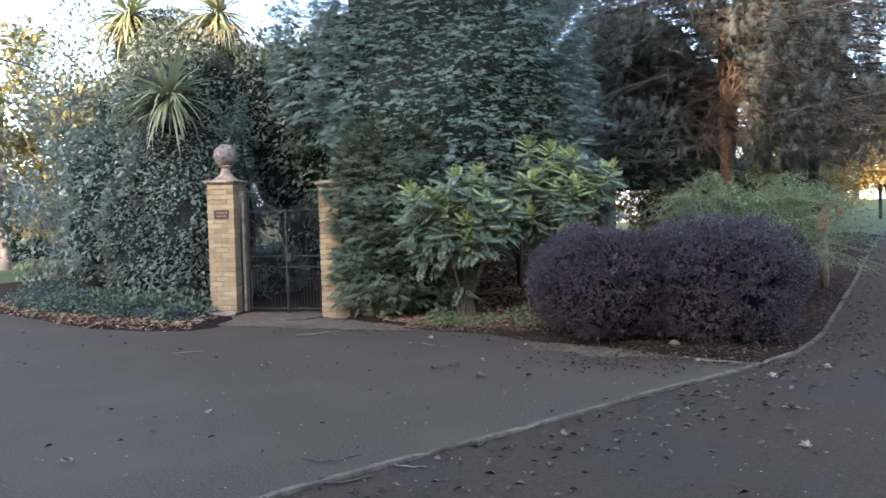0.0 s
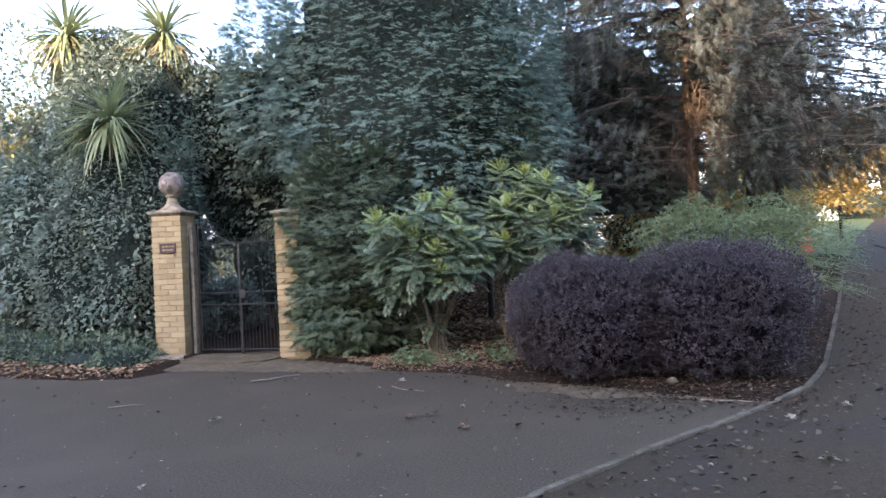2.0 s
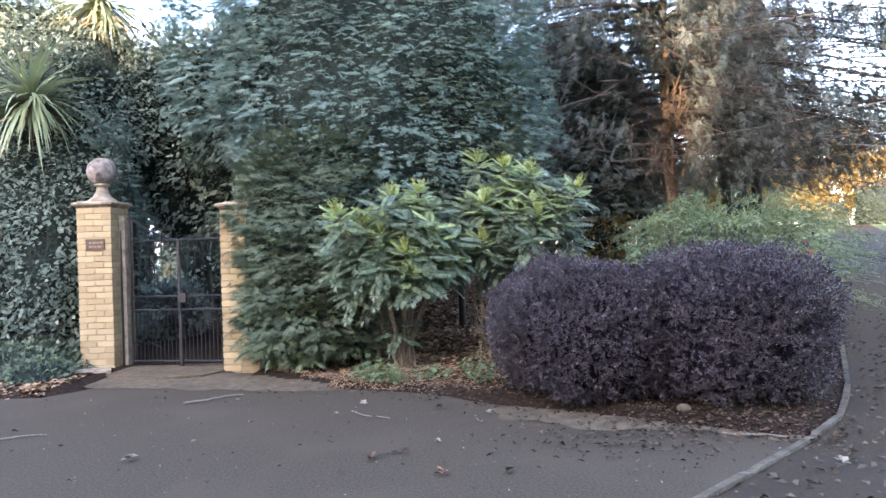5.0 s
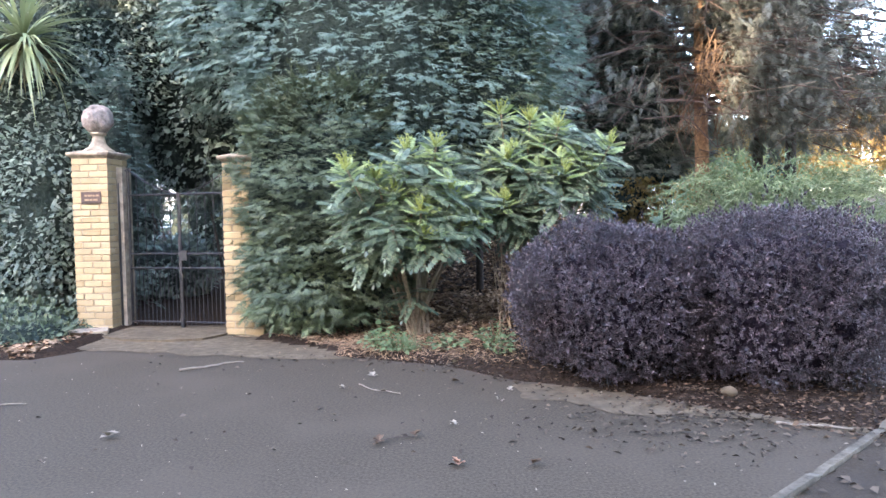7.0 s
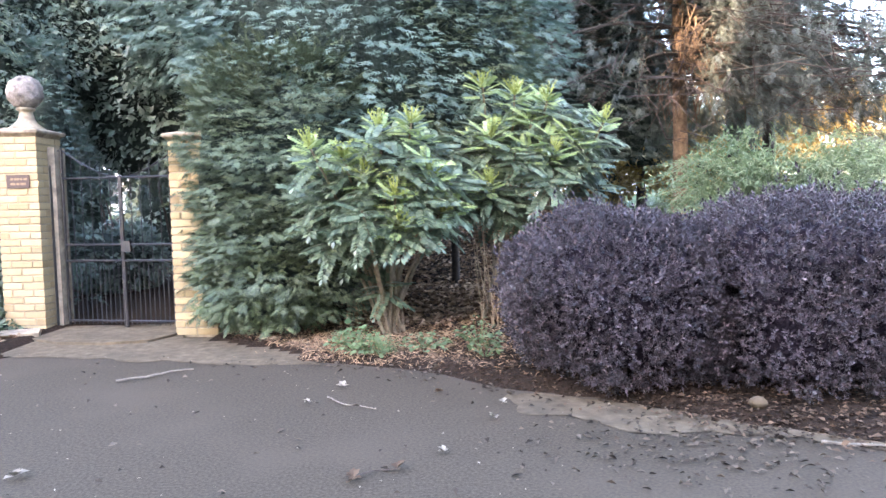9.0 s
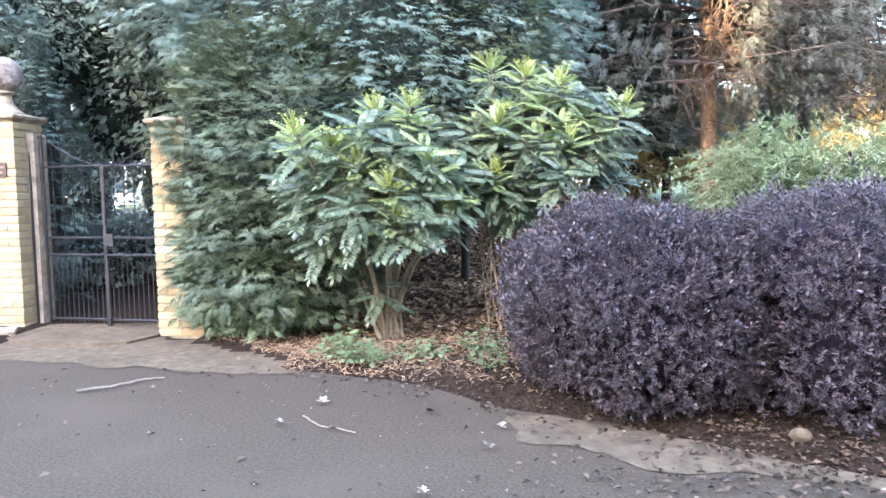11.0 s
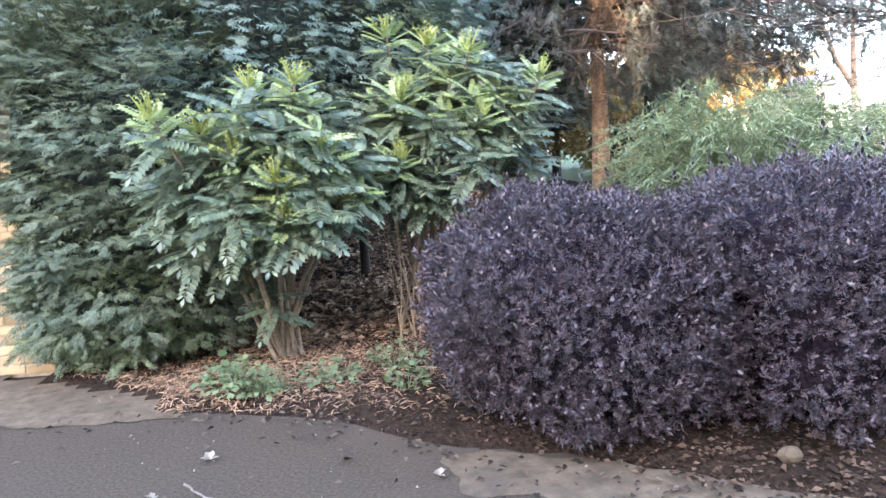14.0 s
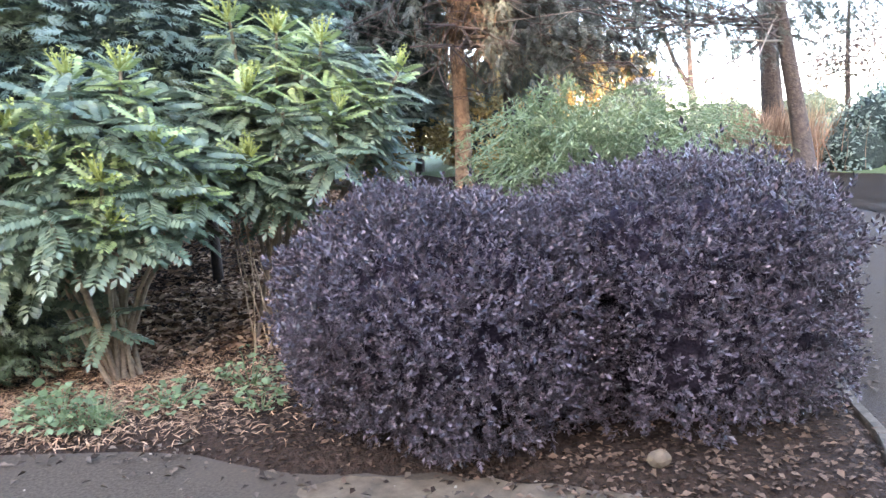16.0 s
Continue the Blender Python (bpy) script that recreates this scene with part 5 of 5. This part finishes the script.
bough_tree("bronze_tree", (18.5, 19.5, float(rise(18.5, 19.5))), 0.08, 6.5,
           [(17.6 + br.uniform(-2.4, 3.0), 19.5 + br.uniform(-1, 1.5), br.uniform(2.0, 6.5)) for k in range(24)],
           (0.9, 0.8, 0.6), 190, 0.13, BRONZE, BARK, "sparse tree with bronze leaves against the sky", 78, spray=False, droop=0.2, crown_from=1.5)
# trees over the far end of the path
bough_tree("bare_tree", (8.7, 19.2, float(rise(8.7, 19.2))), 0.14, 7.0,
           [(8.7 + br.uniform(-1.4, 2.4), 19.2 + br.uniform(-1, 1), br.uniform(3.0, 7.0)) for k in range(18)],
           (0.8, 0.7, 0.5), 90, 0.12, BRONZE, BARK, "slim grey tree beside the path with thin brown leaves", 79, spray=False, droop=0.2, crown_from=2.2)

# far clipped hedges, house and boundary
for cx_, cy_, rx_, ry_, rz_, n_, lab in ((24.6, 40.0, 1.2, 1.1, 1.5, 2200, "dark rounded clipped hedge by the far lawn"), (27.0, 41.0, 1.1, 1.1, 2.0, 2000, "dark clipped hedge beside the house"),
                                         (22.6, 41.5, 1.2, 1.0, 0.9, 1200, "low dark clipped hedge at the end of the path")):
    zc = float(rise(cx_, cy_))
    leafy_mass("clipped_hedge", (cx_, cy_, zc), [((cx_, cy_, zc + rz_ * 0.45), (rx_, ry_, rz_), 2.8, n_)], 0.14, FAR_GREEN, lab, int(cx_ * 10), category="hedge")
far_h = float(rise(30, 45))
for i in range(2, 9):
    x0, y0 = 22 + i * 4.2, 50 - i * 2.6
    leafy_mass("boundary_hedge", (x0, y0, far_h), [((x0, y0, far_h + 0.2), (2.6, 1.0, 1.5), 2.8, 1500)], 0.20, FAR_GREEN, "long green boundary hedge at the far side of the lawn", 300 + i, category="hedge", group="boundary hedges")
for i, x0 in enumerate((-26, -21, -15.5, -8.4, -3.5, 1.5)):
    leafy_mass("boundary_hedge", (x0, 31, 0.5), [((x0, 31, 1.2), (2.8, 1.2, 2.4), 2.6, 900)], 0.24, FAR_GREEN, "tall green boundary hedge behind the trees", 320 + i, category="hedge", group="boundary hedges")


def house(at, turn, w, d, h, wall, label):
    t = thing("house", at, label, "house")
    t.rotation_euler = (0, 0, radians(turn))
    part("wall", Pile().box(pose(0, 0, -0.3), w, d, h + 0.3).mesh("wall", wall), t)
    roof = Pile().add([(-w / 2 - 0.3, -d / 2 - 0.3, h), (w / 2 + 0.3, -d / 2 - 0.3, h), (w / 2 + 0.3, d / 2 + 0.3, h), (-w / 2 - 0.3, d / 2 + 0.3, h), (-w / 2, 0, h + d * 0.35), (w / 2, 0, h + d * 0.35)],
                      [(0, 1, 5, 4), (2, 3, 4, 5), (1, 2, 5), (3, 0, 4), (3, 2, 1, 0)])
    part("roof", roof.mesh("roof", SLATE), t)
    for x in ((-w * 0.32, 0, w * 0.32) if w > 4 else (0,)):
        for z in (0.7, 3.2):
            if z + 1.4 > h:
                continue
            wi = part("window", Pile().box(pose(x, -d / 2 - 0.02, z), 1.25, 0.12, 1.45).mesh("window", WALL_WHITE), t, "white painted window")
            for dx in (-0.29, 0.29):
                part("pane", Pile().box(pose(x + dx, -d / 2 - 0.075, z + 0.09), 0.50, 0.03, 1.27).mesh("pane", GLASS_DARK), wi)
    return t


house((28.2, 41.5, float(rise(28.2, 41.5))), -20, 2.0, 1.8, 2.5, WALL_WHITE, "small white garden house beyond the clipped hedges")
# invented white block, added to make the bright spots between the shrubs
house((7.2, 34.0, float(rise(7.2, 34.0))), -4, 5.5, 4.0, 2.0, WALL_WHITE, "made-up low white building behind bright gaps in the shrubs")
# invented cottage whose white wall supplies the brightness seen past the gate
house((-14.5, 41.0, 0.6), -6, 11.0, 6.0, 4.6, WALL_WHITE, "made-up white cottage added as the bright gap behind the gate")

# unseen tall tree belt added behind the camera to keep the forecourt in shade
belt = Pile()
tr_ = np.random.default_rng(40)
bx_ = np.linspace(-75, 60, 271)
hz = 18.4 + wave(np.stack([bx_, bx_ * 0, bx_ * 0], 1), 0.35, 8) * 0.9 + wave(np.stack([bx_, bx_ * 0, bx_ * 0], 1), 1.3, 9) * 0.5
# notch shaped to let the sun through to the yew trunk
hz = hz - 3.9 * np.exp(-((bx_ + 10.5) / 0.6) ** 4)
# lower stretch shaped to let sun onto the palms and left thicket
hz = hz - 3.3 / (1 + np.exp((bx_ + 17.6) * 3)) / (1 + np.exp(-(bx_ + 42) * 1.5))
bv = [(x, -22 + dy, z) for x, zt in zip(bx_, hz) for dy, z in ((0, -0.1), (-0.6, zt * 0.5), (-1.5, zt), (-3.5, zt * 0.95), (-5, -0.1))]
bf = [(i * 5 + k, (i + 1) * 5 + k, (i + 1) * 5 + k + 1, i * 5 + k + 1) for i in range(270) for k in range(4)]
belt.add(bv, bf)
tagged(new("backdrop", belt.mesh("backdrop", FAR_GREEN)), "unseen tall belt of trees added to shade the forecourt", "trees", kind="structure")

# dark evergreen closing the gap between cypress and yew
conifer("dark_conifer", (3.4, 19.6, float(rise(3.4, 19.6))), [((3.8, 19.6, 4.1), (2.8, 1.4, 4.0), 2.3)], [4000], 0.38, DARK_CONIFER, "dark conifer standing behind the cypress", 81, trunk=0.18, keep=front, floor=2.2)

conifer("dark_conifer", (8.6, 21.0, float(rise(8.6, 21.0))), [((8.6, 21.0, 6.2), (2.4, 1.4, 3.3), 2.1)], [2600], 0.42, DARK_CONIFER, "dark conifer with a high crown behind the yew", 82, trunk=0.16, keep=front, floor=3.0)

conifer("dark_conifer", (7.0, 23.6, float(rise(7.0, 23.6))), [((7.0, 23.6, 4.0), (1.3, 0.9, 3.2), 2.1)], [1500], 0.40, DARK_CONIFER, "dark conifer standing beyond the yew trunk", 83, trunk=0.14, keep=front, floor=2.2)

# ---- posts ----
px_, py_ = 5.34, 10.5
pz = float(ground_z(px_, py_))
post = thing("red_topped_post", (px_, py_, pz), "round wooden post with a red plastic cover on top", "post")
part("post", Pile().lathe((0, 0, -0.1), [(0.062, 0), (0.060, 0.5), (0.058, 1.02), (0.05, 1.05)], 14).mesh("post", WOOD, True), post)
part("cover", Pile().lathe((0, 0, 0.86), [(0.075, 0), (0.072, 0.06), (0.078, 0.12), (0.072, 0.20), (0.055, 0.225), (0.02, 0.23)], 9).mesh("cover", RED), post, "crumpled red plastic cover")
post2 = thing("stake", (px_ - 0.26, py_ + 0.35, float(ground_z(px_ - 0.26, py_ + 0.35))), "thin dark weathered stake beside a wooden post", "post")
part("post", Pile().lathe((0, 0, -0.1), [(0.035, 0), (0.034, 0.8), (0.03, 1.0)], 10).mesh("post", DARK_WOOD, True), post2)
stake = thing("stake", (0.87, 12.1, float(ground_z(0.87, 12.1))), "dark round wooden stake standing in the leaf litter", "stake")
part("post", Pile().lathe((0, 0, -0.1), [(0.055, 0), (0.052, 0.9), (0.048, 1.25), (0.03, 1.27)], 10).mesh("post", DARK_WOOD, True), stake)
lawn_post = thing("lawn_post", (12.9, 24.6, float(rise(12.9, 24.6))), "slim dark post at the lawn edge beside the path", "post")
part("post", Pile().lathe((0, 0, -0.1), [(0.06, 0), (0.055, 1.3), (0.03, 1.32)], 8).mesh("post", DARK_WOOD), lawn_post)

# ---- weeds in the bed ----


def weed(at, radius, height, count, size, seed, label, mat=WEED):
    t = thing("weed", at, label, "weed", "weeds in the bed")
    r = np.random.default_rng(seed)
    w = r.uniform(0, 6.28, count)
    rad = radius * np.sqrt(r.uniform(0, 1, count))
    pos = np.stack([np.cos(w) * rad, np.sin(w) * rad, height * (1 - (rad / radius) ** 2 * 0.7) * r.uniform(0.3, 1.0, count)], 1)
    d = np.stack([np.cos(w), np.sin(w), r.uniform(-0.2, 0.5, count)], 1) + r.normal(size=(count, 3)) * 0.4
    part("foliage", scatter("foliage", oval(0.7, 0.06, 0.2), pos, frames_of(d, np.array([0, 0, 1.0]) + r.normal(size=(count, 3)) * 0.3), r.uniform(0.6, 1.2, count) * size, mat), t)
    for k in range(0, count, 4):
        part("stem", Pile().tube([tuple(pos[k] * np.array([0.2, 0.2, 0])), tuple(pos[k])], [0.004, 0.002], 4).mesh("stem", WEED), t)


def gz(x, y):
    return float(ground_z(x, y))


for x, y, rad, hh, n, sz, sd, lab in ((-0.16, 8.55, 0.22, 0.26, 130, 0.060, 1, "leafy green weed at the edge of the bed"), (-0.02, 8.42, 0.14, 0.14, 50, 0.05, 2, "small green weed at the edge of the bed"),
                                      (0.42, 8.58, 0.22, 0.15, 90, 0.052, 3, "low green weed among dead leaves"), (0.88, 8.75, 0.20, 0.26, 90, 0.045, 4, "greyish weed beside the purple bush"),
                                      (0.90, 8.25, 0.13, 0.22, 50, 0.06, 5, "small yellow-green weed beside the purple bush"), (-0.30, 8.85, 0.12, 0.12, 30, 0.05, 6, "small green weed under the mahonia")):
    weed((x, y, gz(x, y)), rad, hh, n, sz, sd, lab)
tuft = thing("grass_tuft", (0.08, 8.38, gz(0.08, 8.38)), "small tuft of yellowing grass at the bed edge", "grass")
n = 70
gd = np.stack([gg.normal(size=n) * 0.5, gg.normal(size=n) * 0.5, np.ones(n) * 0.8], 1)
part("grass_growth", scatter("grass_growth", blade(0.03, 0.5, 3), gg.normal(size=(n, 3)) * np.array([0.04, 0.04, 0]), frames_of(gd, unit(n, gg)), gg.uniform(0.12, 0.24, n), WEED), tuft)

# ---- litter ----
lr = np.random.default_rng(23)


def litter(name, pts, size, mat, label, template, flat=0.35, lift=0.012, z=None):
    n = len(pts)
    w = lr.uniform(0, 6.28, n)
    d = np.stack([np.cos(w), np.sin(w), lr.normal(size=n) * flat * 0.5], 1)
    nn = np.array([0, 0, 1.0]) + lr.normal(size=(n, 3)) * flat
    zz = ground_z(pts[:, 0], pts[:, 1]) if z is None else z(pts[:, 0], pts[:, 1])
    pos = np.stack([pts[:, 0], pts[:, 1], zz + lift], 1)
    return tagged(new(name, scatter(name, template, pos, frames_of(d, nn), lr.uniform(0.5, 1.3, n) * size, mat)), label, "leaf litter", kind="stuff")


def paved(x, y):
    return rise(x, y) + 0.006


def in_bed(p, far=20.0):
    d = p[:, 1] - edge(p[:, 0])
    gate_way = (p[:, 0] > -3.5) & (p[:, 0] < -1.5) & (p[:, 1] < 10.3)
    return p[(d > -0.05) & (d < far) & ~gate_way]


bed_pts = in_bed(np.stack([lr.uniform(-1.8, 6.0, 30000), lr.uniform(5.9, 13.5, 30000)], 1), 5.0)
litter("leaf_litter", bed_pts, 0.038, DEAD_LEAF, "brown curled dead leaves covering the bed", slim_leaf(0.6, 0.16))
ned = in_bed(np.stack([lr.normal(0.0, 0.8, 14000), lr.normal(8.95, 0.5, 14000)], 1), 5.0)
litter("needle_litter", ned, 0.060, NEEDLES, "orange-brown dry needles and leaf stalks under the shrubs", blade(0.13, 0.3, 2), flat=0.4)
back = np.stack([lr.uniform(-0.4, 3.0, 15000), lr.uniform(9.6, 15.4, 15000)], 1)
litter("needle_litter", back, 0.085, NEEDLES, "reddish-brown litter on the shaded bank behind the shrubs", slim_leaf(0.45, 0.16), flat=0.5)
left_pts = in_bed(np.stack([lr.uniform(-9, -3.4, 12000), lr.uniform(8.4, 12.5, 12000)], 1), 1.2)
litter("leaf_litter", left_pts, 0.075, NEEDLES, "dead leaves along the foot of the thicket", slim_leaf(0.6, 0.16))
under = np.stack([lr.normal(2.5, 0.55, 900), lr.normal(0.05, 0.22, 900)], 1)
under[:, 1] = edge(under[:, 0]) + under[:, 1]
litter("leaf_litter", under, 0.038, DEAD_LEAF, "dead leaves drifted along the concrete strip", slim_leaf(0.6, 0.16), z=lambda x, y: np.maximum(ground_z(x, y), paved(x, y)))
kp = np.array(resample(KERB[2:14], 0.02))
sel = kp[lr.integers(0, len(kp), 900)] + np.stack([np.abs(lr.normal(0.1, 0.5, 900)) * 0.9 - 0.05, -np.abs(lr.normal(0, 0.35, 900)) * 0.9], 1)
litter("leaf_litter", sel, 0.055, SCATTER_LEAF, "dead leaves drifted along the path edging", slim_leaf(0.6, 0.16), z=paved)
fore = np.stack([lr.uniform(-8, 3, 700), lr.uniform(0.5, 9.2, 700)], 1)
fore = fore[(fore[:, 1] < edge(fore[:, 0])) & (lr.uniform(size=len(fore)) < 0.25 + 0.09 * fore[:, 1] * (fore[:, 0] > -2.5))]
litter("scattered_leaves", fore, 0.05, SCATTER_LEAF, "small dead leaves scattered on the forecourt", slim_leaf(0.5, 0.2), z=paved)
grit = np.stack([lr.uniform(-5, 3, 650), lr.uniform(1, 9, 650)], 1)
grit = grit[grit[:, 1] < edge(grit[:, 0])]
litter("scattered_grit", grit, 0.018, PALE_LEAF, "pale specks of leaf and grit on the tarmac", slim_leaf(0.6), z=paved)
drift = np.stack([lr.normal(1.85, 0.48, 520), lr.normal(6.15, 0.33, 520)], 1)
drift = drift[(drift[:, 1] < edge(drift[:, 0]) + 0.05)]
litter("leaf_litter", drift, 0.042, SCATTER_LEAF, "dull dead leaves blown onto the tarmac from the bed", slim_leaf(0.5, 0.2), z=paved)
strewn = np.stack([lr.normal(0.2, 0.8, 160), lr.normal(0, 0.2, 160)], 1)
strewn[:, 1] = edge(strewn[:, 0]) - np.abs(strewn[:, 1])
litter("leaf_litter", strewn, 0.045, SCATTER_LEAF, "crumbs of dead leaf along the edge of the bed", slim_leaf(0.5, 0.2), z=paved)
pathl = np.stack([lr.uniform(1, 9, 700), lr.uniform(0, 14, 700)], 1)
pathl = pathl[(pathl[:, 1] < np.interp(pathl[:, 0], [k[0] for k in KERB], [k[1] for k in KERB]) - 0.1)]
litter("scattered_leaves", pathl, 0.055, SCATTER_LEAF, "dead leaves scattered on the path", slim_leaf(0.55, 0.2), z=lambda x, y: paved(x, y) + 0.006)


def maple_leaf():
    parts = [moved(small_oval(0.75, 0.18), Matrix.Rotation(math.radians(a), 4, "Z") @ Matrix.Rotation(c, 4, "X") @ Matrix.Scale(s, 4)) for a, s, c in ((0, 0.8, 0.5), (40, 0.8, 0.15), (-52, 0.7, 0.7), (100, 0.6, 0.3), (-110, 0.6, 0.1))]
    parts.append(moved(blade(0.06, 0.1, 2), Matrix.Rotation(math.pi, 4, "Z") @ Matrix.Scale(0.6, 4)))
    return merge(*parts)


def fallen_leaf(x, y, size, mat, label, seed):
    r = random.Random(seed)
    w = r.uniform(0, 6.28)
    d = np.array([[math.cos(w), math.sin(w), 0.0]])
    me = scatter("fallen_leaf", maple_leaf(), np.zeros((1, 3)), frames_of(d, np.array([[r.uniform(-0.15, 0.15), r.uniform(-0.15, 0.15), 1.0]])), [size], mat)
    ob = tagged(new("fallen_leaf", me), label, "leaf", "fallen leaves on the tarmac")
    ob.location = (x, y, float(rise(x, y)) + 0.02)
    return ob


for i, (x, y, s, m_, lab) in enumerate(LEAVES):
    fallen_leaf(x, y, s, m_, lab, i)


def stick(points, radius, mat, label, seed=0):
    r = random.Random(seed)
    x0, y0 = points[0]
    radius *= 0.7
    pts = []
    for (ax, ay), (bx, by) in zip(points, points[1:]):
        for k in range(4):
            x, y = ax + (bx - ax) * k / 4, ay + (by - ay) * k / 4
            pts.append((x - x0 + r.uniform(-0.006, 0.006), y - y0 + r.uniform(-0.006, 0.006), float(rise(x, y)) + radius + 0.008 + r.uniform(0, 0.006)))
    pts.append((points[-1][0] - x0, points[-1][1] - y0, float(rise(*points[-1])) + radius + 0.008))
    ob = tagged(new("stick", Pile().tube(pts, [radius * (1 - 0.5 * i / len(pts)) for i in range(len(pts))], 6).mesh("stick", mat)), label, "stick", "fallen sticks")
    ob.location = (x0, y0, 0)


for i, (pts_, rad_, m_, lab) in enumerate(STICKS):
    stick(pts_, rad_, m_, lab, i)
bm = bmesh.new()
bmesh.ops.create_icosphere(bm, subdivisions=2, radius=0.052)
for vert in bm.verts:
    c = vert.co
    vert.co = Vector((c.x * 1.1, c.y * 0.7, c.z * 0.75)) * (1 + 0.18 * noise.noise(c * 22))
pm_ = bpy.data.meshes.new("stone")
bm.to_mesh(pm_)
bm.free()
pm_.materials.append(CONCRETE)
tagged(new("stone", pm_), "pale stone lying among leaves under the purple bush", "stone").location = (2.36, 6.66, gz(2.36, 6.66) + 0.03)
